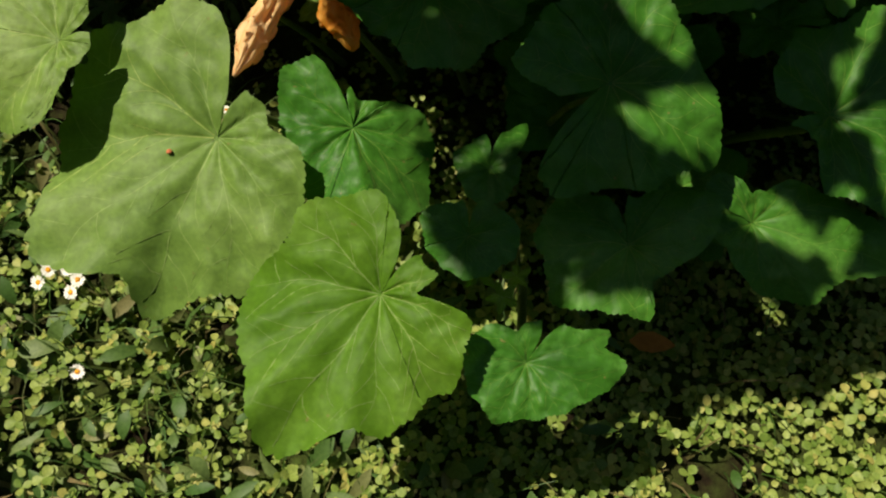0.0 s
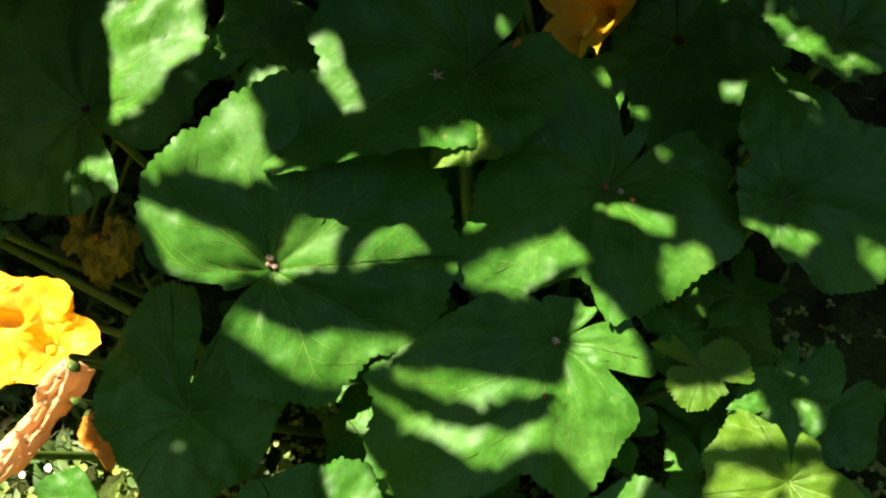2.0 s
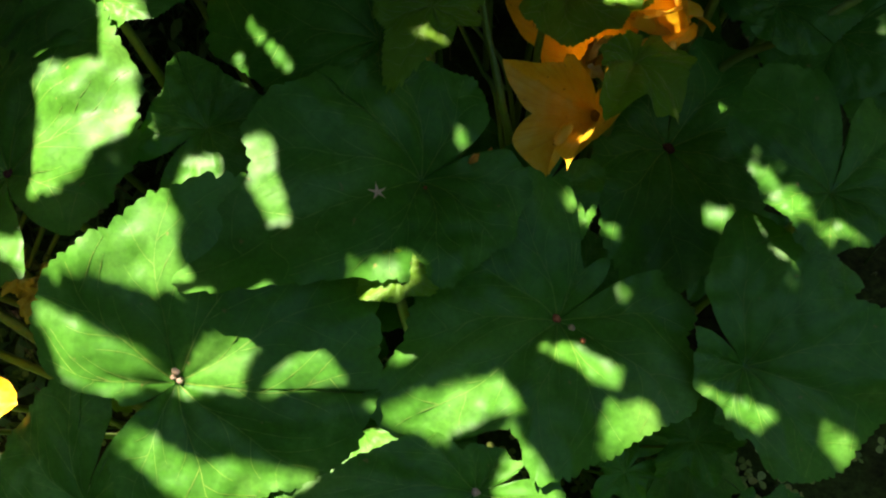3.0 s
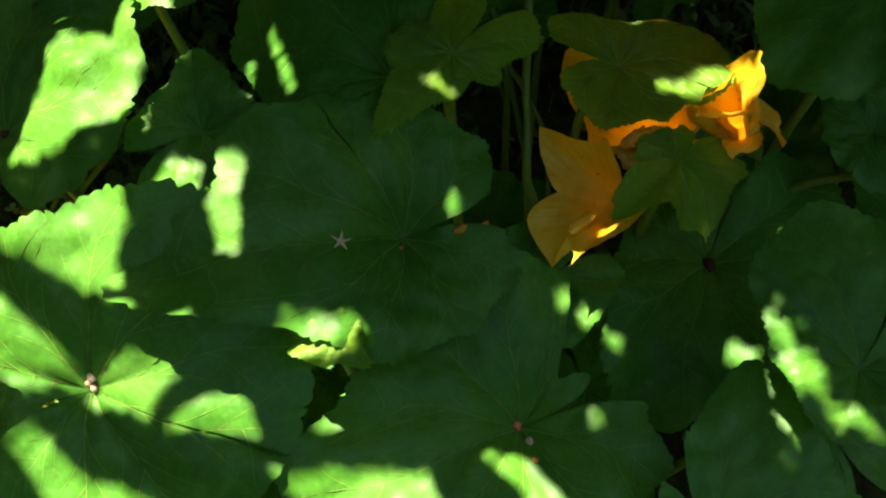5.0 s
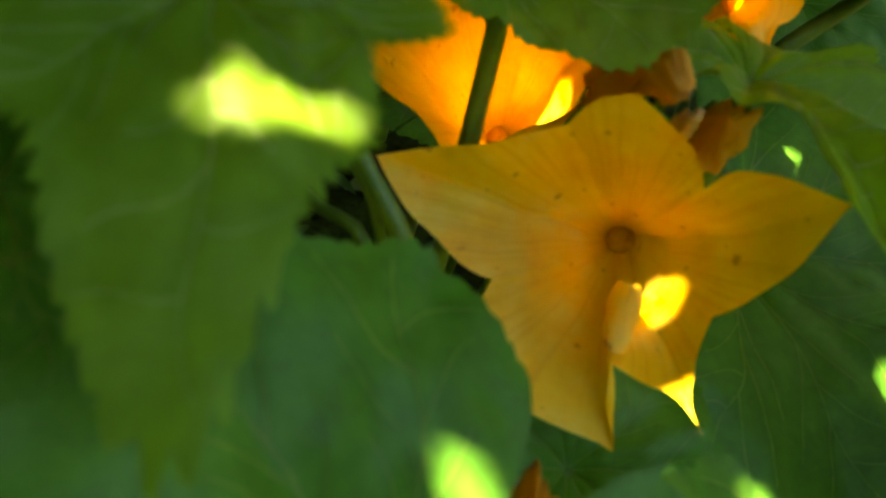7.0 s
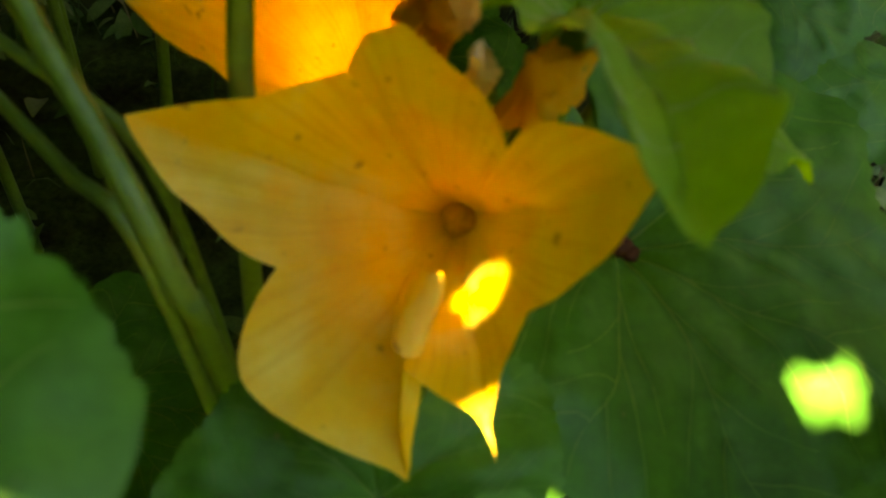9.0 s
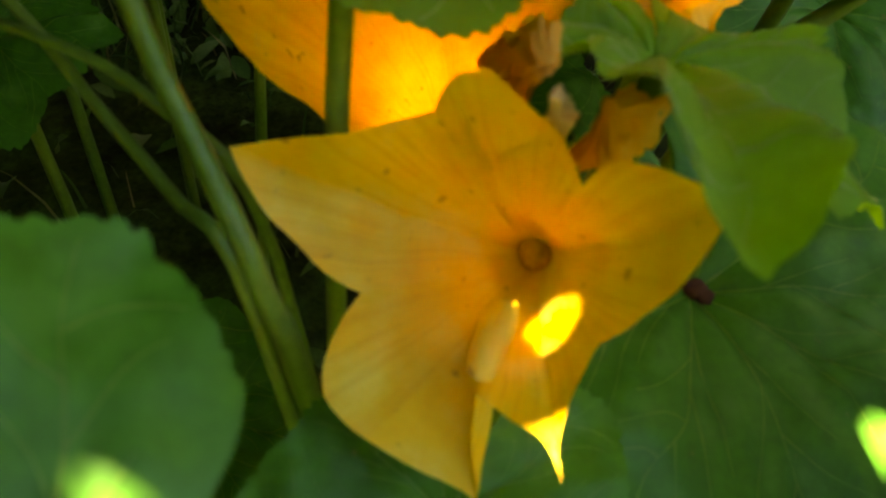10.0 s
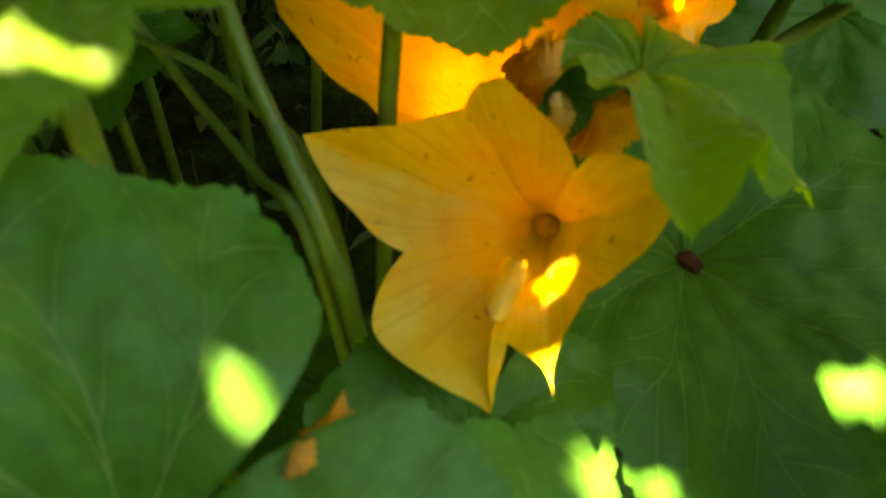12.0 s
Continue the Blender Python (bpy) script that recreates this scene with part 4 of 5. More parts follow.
def wilted_flower(label, points, radii, mat, seed, stalk_to, folds=5):
    e = thing("wilted_flower", points[0], label, "flower", "wilted flowers of the squash plant")
    part("corolla", wilted_mesh(points, radii, mat, seed, folds), e)
    a = Vector(points[0])
    d = (a - Vector(points[1])).normalized()
    part("calyx", blob_mesh("calyx", a - d * 0.006, d, 0.012, radii[0] * 0.5 + 0.001, STALK, seed), e, "green calyx")
    v, f = tube([a + d * 0.010, a + d * 0.02 - Vector((0, 0, 0.01)), stalk_to], (0.0035, 0.003, 0.0045), 12, 7, 0.05)
    part("stalk", mesh_of("stalk", v, f, STALK), e)
    return e


wilted_flower("faded buff-orange wilted flower hanging limp in the sun", [(-0.150, 0.615, 0.462), (-0.175, 0.592, 0.430), (-0.197, 0.560, 0.414), (-0.212, 0.520, 0.417), (-0.224, 0.484, 0.420)], (0.014, 0.024, 0.022, 0.014, 0.003), PETAL_BUFF, 21, (-0.10, 0.72, 0.2))
wilted_flower("small shrivelled salmon-orange flower under a dark leaf", [(-0.128, 0.570, 0.436), (-0.112, 0.545, 0.425), (-0.098, 0.520, 0.412)], (0.010, 0.020, 0.004), PETAL_WILT, 22, (-0.06, 0.66, 0.15))
wilted_flower("shrivelled reddish-orange flower behind an open one", [(0.436, 1.108, 0.628), (0.428, 1.082, 0.660), (0.423, 1.058, 0.682), (0.421, 1.040, 0.690)], (0.009, 0.013, 0.011, 0.004), PETAL_WILT, 23, (0.45, 1.2, 0.2))
wilted_flower("thin wilted orange flower with a pale curled edge", [(0.440, 1.060, 0.640), (0.428, 1.040, 0.672), (0.421, 1.028, 0.690)], (0.003, 0.005, 0.002), PETAL_BUFF, 24, (0.47, 1.15, 0.3), 3)
wilted_flower("small closed orange flower in shade", [(0.466, 1.070, 0.636), (0.458, 1.052, 0.652), (0.440, 1.035, 0.680)], (0.008, 0.013, 0.003), PETAL_WILT, 25, (0.48, 1.2, 0.2), 4)
wilted_flower("shrivelled orange flower tucked under a broad leaf", [(0.338, 0.935, 0.625), (0.331, 0.920, 0.652), (0.327, 0.907, 0.678)], (0.006, 0.011, 0.004), PETAL_WILT, 26, (0.38, 0.95, 0.2), 4)
DULL = petal_material("spent petal", (0.24, 0.22, 0.04), (0.36, 0.33, 0.07), (0.46, 0.42, 0.12), (0.4, 0.36, 0.05), 0.3, 0.7)
for k, (x, y, z) in enumerate([(-0.262, 0.872, 0.392), (-0.238, 0.850, 0.375), (-0.205, 0.862, 0.400)]):
    wilted_flower("spent olive-yellow flower hanging in deep shade", [(x, y, z), (x + 0.004, y - 0.016, z - 0.035), (x - 0.003, y - 0.03, z - 0.085)], (0.012, 0.021, 0.011), DULL, 40 + k, (x + 0.06, y + 0.1, 0.5), 4)


vine = thing("squash_vine", (0.2, 0.9, 0.0), "sprawling squash vine with ribbed pale green stems", "vine")


def stem(label, points, radii):
    v, f = tube(points, radii, 26, 12, 0.05)
    return part("stem", mesh_of("stem", v, f, STALK), vine, label)


stem("thick ribbed pale green squash stem", [(0.285, 1.135, 0.745), (0.298, 1.108, 0.705), (0.309, 1.086, 0.667), (0.320, 1.068, 0.642), (0.331, 1.044, 0.624), (0.338, 1.034, 0.598), (0.345, 1.046, 0.54), (0.37, 1.05, 0.3), (0.38, 1.05, 0.0)], (0.0036, 0.0038, 0.0040, 0.0044, 0.0052, 0.0065))
stem("slender pale green squash stem beside a thicker one", [(0.225, 1.190, 0.655), (0.258, 1.155, 0.628), (0.278, 1.130, 0.610), (0.305, 1.092, 0.596), (0.330, 1.055, 0.575), (0.36, 1.03, 0.3), (0.37, 1.03, 0.0)], (0.0022, 0.0024, 0.0027, 0.0034, 0.0045))
stem("thin green squash stem crossing the gap between leaves", [(0.225, 1.18, 0.62), (0.262, 1.145, 0.632), (0.30, 1.118, 0.622), (0.34, 1.09, 0.56), (0.37, 1.08, 0.2), (0.37, 1.08, 0.0)], (0.0022, 0.0024, 0.0026, 0.003, 0.004))
stem("long pale green squash stem lying between leaves", [(-0.46, 0.87, 0.40), (-0.34, 0.83, 0.35), (-0.22, 0.79, 0.30), (-0.10, 0.76, 0.22), (0.03, 0.76, 0.10), (0.15, 0.78, 0.0)], (0.006, 0.0065, 0.007, 0.008, 0.009))
stem("pale green squash stem lying low across the soil", [(-0.48, 0.80, 0.33), (-0.34, 0.785, 0.28), (-0.20, 0.765, 0.24), (-0.05, 0.77, 0.14), (0.1, 0.8, 0.0)], (0.005, 0.0055, 0.006, 0.008))
stem("bent thin green stem below a leaf", [(-0.16, 0.80, 0.36), (-0.135, 0.765, 0.31), (-0.14, 0.73, 0.26), (-0.10, 0.74, 0.12), (-0.06, 0.78, 0.0)], (0.003, 0.0035, 0.004, 0.005))
stem("thin pale stem in a dark gap between leaves", [(0.30, 0.47, 0.36), (0.24, 0.49, 0.33), (0.16, 0.53, 0.27), (0.12, 0.6, 0.0)], (0.003, 0.0035, 0.004, 0.005))
stem("pale squash stem touched by sun behind the leaves", [(0.72, 1.21, 0.68), (0.64, 1.18, 0.62), (0.57, 1.17, 0.55), (0.52, 1.18, 0.3), (0.5, 1.2, 0.0)], (0.0045, 0.005, 0.0055, 0.007))


def daisy(at, facing, size, seed):
    rnd = random.Random(seed)
    c, d = Vector(at), Vector(facing).normalized()
    e = thing("daisy", c, "small white lawn daisy with a yellow middle", "daisy", "daisies in the lawn")
    a = d.orthogonal().normalized()
    b = d.cross(a)
    petals = 14
    for k in range(petals):
        t = 6.283 * k / petals + rnd.uniform(-0.08, 0.08)
        o, s = a * math.cos(t) + b * math.sin(t), -a * math.sin(t) + b * math.cos(t)
        w, r, up = size * 0.09, size * rnd.uniform(0.45, 0.52), d * (size * rnd.uniform(0.0, 0.14))
        v = [c + o * size * 0.12 - s * w * 0.4, c + o * size * 0.12 + s * w * 0.4, c + o * r * 0.75 + s * w + up, c + o * r + up, c + o * r * 0.75 - s * w + up]
        part("petal", mesh_of("petal", v, [(0, 1, 2, 3, 4)], WHITE_PETAL), e)
    part("disc", blob_mesh("disc", c - d * size * 0.05, d, size * 0.14, size * 0.17, POLLEN, seed, 6, 10), e, "yellow disc")
    v, f = tube([c, c - d * 0.02, (c.x, c.y + 0.01, 0.0)], (0.0008, 0.0009, 0.001), 8, 5)
    part("stalk", mesh_of("stalk", v, f, STALK), e)


daisy((-0.505, 0.370, 0.100), (-0.2, -0.4, 1.0), 0.022, 60)
daisy((-0.498, 0.388, 0.100), (0.0, -0.4, 1.0), 0.022, 61)
daisy((-0.544, 0.408, 0.090), (0.2, -0.4, 1.0), 0.022, 62)
daisy((-0.555, 0.390, 0.090), (-0.2, -0.4, 1.0), 0.022, 63)
daisy((-0.518, 0.408, 0.090), (0.0, -0.4, 1.0), 0.022, 64)
daisy((-0.495, 0.269, 0.070), (0.2, -0.4, 1.0), 0.022, 65)
daisy((-0.320, 0.573, 0.200), (-0.2, -0.4, 1.0), 0.012, 66)
daisy((-0.288, 0.584, 0.200), (0.0, -0.4, 1.0), 0.012, 67)


def fallen_leaf(at, heading, size):
    v, f = leaflet(at, heading, 0.15, 0.2, size, size * 0.45, 0.9, 0.35)
    me = mesh_of("fallen_leaf", v, f, LITTER)
    return tagged(new("fallen_leaf", me), "dry orange-brown leaf lying on clover", "fallen leaf")


fallen_leaf((0.305, 0.275, 0.065), 1.45, 0.065)


def star_floret(at, normal, size, seed):
    """A fallen five-armed floret."""
    rnd = random.Random(seed)
    c, d = Vector(at), Vector(normal).normalized()
    a = d.orthogonal().normalized()
    b = d.cross(a)
    verts, faces = [c + d * 0.0015], []
    for k in range(10):
        t = 6.283 * k / 10
        r = size * (rnd.uniform(0.42, 0.55) if k % 2 == 0 else 0.14)
        verts.append(c + (a * math.cos(t) + b * math.sin(t)) * r + d * (0.002 if k % 2 == 0 else 0.0005))
        faces.append((0, 1 + k, 1 + (k + 1) % 10))
    me = mesh_of("floret", verts, faces, CRUMB, smooth=False)
    return tagged(new("floret", me), "pale star-shaped fallen floret on a leaf", "floret")


def crumb(at, size, mat, seed):
    me = blob_mesh("crumb", Vector(at) - Vector((0, 0, 0.001)), (0.3, 0.2, 1), size, size * 0.6, mat, seed, 6, 8, 0.5)
    return tagged(new("dry_floret", me), "tiny dried pinkish floret lying on a leaf", "floret", "dried florets on the leaves")


star_floret((0.2482, 0.8447, 0.6875), (0.28, 0.0, 0.96), 0.020, 5)
crumb((0.0926, 0.6735, 0.6045), 0.007, CRUMB, 1)
crumb((0.0965, 0.6690, 0.5975), 0.006, CRUMB, 2)
crumb((0.0905, 0.6700, 0.6000), 0.005, CRUMB, 3)
crumb((0.4258, 0.8167, 0.5490), 0.007, RUST, 4)
crumb((0.4413, 0.8065, 0.5555), 0.006, CRUMB, 5)
crumb((0.4538, 0.7908, 0.5630), 0.005, RUST, 6)
crumb((0.3744, 0.6375, 0.5255), 0.007, CRUMB, 7)
crumb((0.3646, 0.5769, 0.5285), 0.004, RUST, 8)
crumb((-0.2963, 0.4124, 0.3865), 0.005, RUST, 9)
crumb((0.2841, 0.8775, 0.6575), 0.003, RUST, 10)
crumb((0.526, 1.067, 0.531), 0.010, SCAB, 11)
crumb((0.530, 1.063, 0.531), 0.008, SCAB, 12)
crumb((-0.134, 0.834, 0.637), 0.007, SCAB, 13)
crumb((-0.131, 0.838, 0.637), 0.006, SCAB, 14)


# ---- lower leaves that fill the dark of the plant ----
fill = random.Random(77)
for k in range(34):
    x, y = fill.uniform(-0.05, 0.8), fill.uniform(0.45, 1.15)
    a, r = fill.uniform(0, 6.28), fill.uniform(55, 95)
    squash_leaf("dark squash leaf low in deep shade under the canopy", (x, y, 0.08 + 0.24 * max(0.0, y - 0.35) + fill.uniform(0, 0.1)), (fill.uniform(-0.3, 0.3), fill.uniform(-0.4, 0.1), 1.0), (math.cos(a), math.sin(a), 0.0),
                [r * (1 + 0.12 * math.cos(5 * radians(d)) + 0.08 * fill.uniform(-1, 1)) for d in range(-170, 181, 10)], thick=0.004)
for k in range(12):
    x, y = fill.uniform(-0.35, 1.15), fill.uniform(1.32, 1.9)
    a, r = fill.uniform(0, 6.28), fill.uniform(80, 130)
    squash_leaf("dark squash leaf in shade at the back of the plant", (x, y, fill.uniform(0.36, 0.62)), (fill.uniform(-0.3, 0.3), fill.uniform(-0.5, 0.0), 1.0), (math.cos(a), math.sin(a), 0.0),
                [r * (1 + 0.12 * math.cos(5 * radians(d)) + 0.08 * fill.uniform(-1, 1)) for d in range(-170, 181, 10)])

for x, y, z in ((0.74, 1.32, 0.50), (0.88, 1.24, 0.44), (0.64, 1.46, 0.52), (0.80, 1.52, 0.48)):
    squash_leaf("dark squash leaf at the back beside the flowers", (x, y, z), (fill.uniform(-0.3, 0.1), -0.4, 1.0), (0.6, -0.5, 0.0),
                [105 * (1 + 0.12 * math.cos(5 * radians(d)) + 0.08 * fill.uniform(-1, 1)) for d in range(-170, 181, 10)])
squash_leaf("broad squash leaf in shade beyond the sunlit one", (-0.33, 1.08, 0.50), (0.1, -0.4, 1.0), (-0.3, -0.9, 0.0),
            [120 * (1 + 0.1 * math.cos(5 * radians(d)) + 0.07 * fill.uniform(-1, 1)) for d in range(-170, 181, 10)])

# ---- small young leaves and bits in the gaps ----
def sprig(label, at, normal, heading, size, mat, seed, lobes=5, tooth=0.05):
    r = random.Random(seed)
    squash_leaf(label, at, normal, heading, [size * (1 + 0.28 * math.cos(lobes * radians(d)) + 0.1 * r.uniform(-1, 1)) for d in range(-170, 181, 10)], mat=mat, thick=0.0018, wave=0.14, cup=0.15, tooth=tooth)


sprig("tiny young squash leaf caught by the sun", (0.026, 0.278, 0.36), (0.2, -0.2, 1.0), (0.5, -0.8, 0.0), 17, LEAF_YOUNG, 1)
sprig("tiny yellow-green young leaf between larger leaves", (0.063, 0.268, 0.36), (-0.2, 0.1, 1.0), (0.9, 0.3, 0.0), 12, LEAF_YOUNG, 2)
sprig("tiny yellow-green young leaf between larger leaves", (0.048, 0.250, 0.35), (0.1, -0.3, 1.0), (-0.2, -0.9, 0.0), 13, LEAF_YOUNG, 3)
sprig("small lobed young squash leaf in shade", (0.526, 0.725, 0.40), (0.1, -0.2, 1.0), (-0.6, -0.7, 0.0), 34, LEAF, 4)
sprig("small lobed young squash leaf in shade", (0.595, 0.765, 0.42), (-0.1, -0.3, 1.0), (0.4, -0.8, 0.0), 40, LEAF, 5)
sprig("small round weed leaf below the squash", (-0.155, 0.700, 0.26), (0.1, -0.4, 1.0), (-0.7, -0.4, 0.0), 26, LEAF_PALE, 6, 3, 0.01)
sprig("small round weed leaf below the squash", (-0.115, 0.745, 0.28), (0.2, -0.3, 1.0), (0.7, -0.4, 0.0), 22, LEAF_YOUNG, 7, 3, 0.01)
sprig("small round weed leaf below the squash", (-0.085, 0.690, 0.25), (-0.2, -0.3, 1.0), (0.1, -0.9, 0.0), 20, LEAF, 8, 3, 0.01)


# ---- an unseen tree added to shade the plant; its gaps place the sun patches ----
SHADE_RIM = ((-0.03, 0.275), (0.02, 0.265), (0.06, 0.275), (0.13, 0.285), (0.3, 0.285), (0.45, 0.32), (1.25, 0.36), (1.5, 0.7), (1.6, 1.4), (1.5, 2.2), (0.9, 2.7), (0.2, 2.6), (-0.5, 2.3), (-0.95, 1.6), (-0.9, 0.82), (-0.2, 0.76), (-0.12, 0.5), (-0.06, 0.36))


# larger gaps between the boughs, cut for the sun patches, as seen along the sun's rays at half a metre's height
GAPS_FRONT = (
    ((0.171, 0.493), (0.183, 0.531), (0.22, 0.48), (0.235, 0.45), (0.223, 0.429), (0.184, 0.459)),
    ((0.155, 0.391), (0.206, 0.383), (0.217, 0.351), (0.174, 0.363)),
    ((0.184, 0.4), (0.247, 0.41), (0.306, 0.356), (0.327, 0.324), (0.303, 0.319), (0.207, 0.379)),
    ((0.326, 0.319), (0.353, 0.357), (0.378, 0.353), (0.341, 0.296)),
    ((0.371, 0.424), (0.423, 0.438), (0.5, 0.401), (0.426, 0.41)),
    ((0.403, 0.406), (0.431, 0.407), (0.448, 0.346), (0.404, 0.33)),
    ((0.379, 0.48), (0.416, 0.49), (0.38, 0.439)),
    ((-0.045, 0.407), (0.008, 0.432), (0.034, 0.455), (0.025, 0.433)),
    ((-0.137, 0.431), (-0.115, 0.417), (-0.098, 0.373), (-0.155, 0.375)),
    ((0.591, 0.551), (0.628, 0.55), (0.582, 0.389), (0.547, 0.35)),
)
GAPS_MIDDLE = (
    ((0.047, 0.665), (0.106, 0.657), (0.132, 0.655), (0.098, 0.62), (0.062, 0.626)),
    ((0.103, 0.586), (0.119, 0.602), (0.155, 0.593), (0.26, 0.612), (0.184, 0.569), (0.154, 0.562)),
    ((0.234, 0.58), (0.318, 0.584), (0.385, 0.582), (0.316, 0.564)),
    ((0.2, 0.57), (0.279, 0.54), (0.341, 0.533), (0.411, 0.562), (0.389, 0.536), (0.313, 0.507)),
    ((0.41, 0.639), (0.428, 0.681), (0.466, 0.643), (0.475, 0.591), (0.424, 0.498), (0.381, 0.536)),
    ((0.49, 0.603), (0.541, 0.6), (0.497, 0.579)),
    ((0.481, 0.568), (0.592, 0.627), (0.635, 0.623), (0.681, 0.587), (0.68, 0.58)),
    ((-0.151, 0.473), (-0.141, 0.502), (-0.087, 0.506), (-0.118, 0.465)),
    ((0.508, 0.527), (0.53, 0.55), (0.58, 0.543), (0.561, 0.518)),
    ((0.51, 0.504), (0.54, 0.504), (0.57, 0.484), (0.56, 0.472)),
)
GAPS_BACK = (
    ((-0.019, 0.895), (0.078, 0.891), (0.086, 0.841), (0.052, 0.82), (0.015, 0.788), (-0.021, 0.781)),
    ((-0.055, 0.739), (0.027, 0.691), (0.069, 0.69), (0.051, 0.735)),
    ((0.079, 0.69), (0.061, 0.739), (0.124, 0.842), (0.151, 0.848), (0.168, 0.715), (0.187, 0.705)),
    ((0.219, 0.822), (0.239, 0.827), (0.26, 0.767), (0.246, 0.766), (0.216, 0.81)),
    ((0.137, 0.643), (0.15, 0.659), (0.201, 0.693), (0.214, 0.689), (0.202, 0.654)),
    ((0.221, 0.652), (0.262, 0.702), (0.286, 0.682)),
    ((0.03, 0.965), (0.062, 0.972), (0.09, 0.931), (0.078, 0.87), (0.06, 0.9)),
)
GAPS_FAR = (
    ((0.322, 0.74), (0.363, 0.768), (0.367, 0.749), (0.323, 0.71)),
    ((0.308, 0.663), (0.36, 0.693), (0.414, 0.723), (0.435, 0.7), (0.366, 0.662)),
    ((0.445, 0.763), (0.467, 0.78), (0.52, 0.758), (0.515, 0.743)),
    ((0.498, 0.699), (0.51, 0.729), (0.528, 0.712), (0.501, 0.688)),
    ((0.507, 0.725), (0.546, 0.734), (0.563, 0.692), (0.522, 0.683)),
    ((0.596, 0.745), (0.663, 0.734), (0.646, 0.722)),
    ((0.706, 0.735), (0.728, 0.732), (0.723, 0.715), (0.705, 0.722)),
    ((0.662, 0.893), (0.716, 0.849), (0.747, 0.847), (0.694, 0.85)),
    ((0.587, 0.983), (0.607, 0.979), (0.605, 0.968), (0.587, 0.972)),
    ((0.602, 0.705), (0.618, 0.699), (0.614, 0.651)),
    ((0.517, 1.07), (0.57, 1.118), (0.601, 1.102), (0.555, 1.09)),
)
GAPS = (*GAPS_FRONT, *GAPS_MIDDLE, *GAPS_BACK, *GAPS_FAR)
# small clear gaps in the crown, cut for single sun flecks, as seen along the sun's rays at half a metre's height: place
# and reach
FLECKS = ((0.387, 0.897, 0.004, 0.006), (0.4755, 0.994, 0.007, 0.005), (0.464, 0.940, 0.008, 0.009), (0.467, 1.150, 0.018, 0.014), (0.383, 0.933, 0.012, 0.0012), (0.473, 0.898, 0.005, 0.007), (0.489, 0.938, 0.005, 0.004),
          (0.176, 0.968, 0.004, 0.004), (0.190, 0.955, 0.005, 0.005), (0.204, 0.942, 0.005, 0.005), (0.218, 0.929, 0.005, 0.005), (0.231, 0.917, 0.004, 0.004), (0.163, 0.938, 0.004, 0.005), (0.172, 0.922, 0.004, 0.005))


def inside(u, v, rim):
    hit = False
    for i in range(len(rim)):
        (a, b), (c, d) = rim[i - 1], rim[i]
        if (b > v) != (d > v) and u < (c - a) * (v - b) / (d - b) + a:
            hit = not hit
    return hit


def outside(u, v, rim):
    """How far (u, v) lies outside a gap; below zero inside it."""
    near = 1.0
    for i in range(len(rim)):
        (a, b), (c, d) = rim[i - 1], rim[i]
        t = max(0.0, min(1.0, ((u - a) * (c - a) + (v - b) * (d - b)) / ((c - a) ** 2 + (d - b) ** 2 + 1e-12)))
        near = min(near, math.hypot(u - a - t * (c - a), v - b - t * (d - b)))
    return -near if inside(u, v, rim) else near


def clear(u, v, margin):
    """Whether a leaf that reaches as far as margin keeps out of all the gaps."""
    for a, b, p, q in FLECKS:
        if ((u - a) / (p + margin)) ** 2 + ((v - b) / (q + margin)) ** 2 < 1:
            return False
    for rim, (a, b, r) in zip(GAPS, GAP_MIDDLES):
        if math.hypot(u - a, v - b) < r + margin and outside(u, v, rim) < margin:
            return False
    return True


GAP_MIDDLES = []
for rim in GAPS:
    a, b = sum(p[0] for p in rim) / len(rim), sum(p[1] for p in rim) / len(rim)
    GAP_MIDDLES.append((a, b, max(math.hypot(p[0] - a, p[1] - b) for p in rim)))

tree = thing("shade_tree", (-2.1, 1.0, 0.0), "unseen leafy tree added to shade the plant, grey-brown trunk and spreading boughs", "tree")
v, f = tube([(-2.1, 1.0, -0.1), (-2.08, 1.0, 1.0), (-2.0, 1.05, 2.2), (-2.2, 1.15, 3.2), (-3.3, 1.5, 4.3), (-4.6, 1.85, 5.4)], (0.13, 0.10, 0.085, 0.06, 0.04, 0.015), 30, 12, 0.04)
part("trunk", mesh_of("trunk", v, f, BARK), tree, "rough grey-brown trunk")
# high limb, added out of view to carry the leaves that block the sky
v, f = tube([(-2.15, 1.12, 3.0), (-2.2, 0.6, 4.0), (-1.9, -0.4, 5.0), (-1.5, -1.6, 5.7)], (0.05, 0.04, 0.03, 0.012), 20, 8, 0.04)
part("bough", mesh_of("bough", v, f, BARK), tree)
BOUGHS = [0]


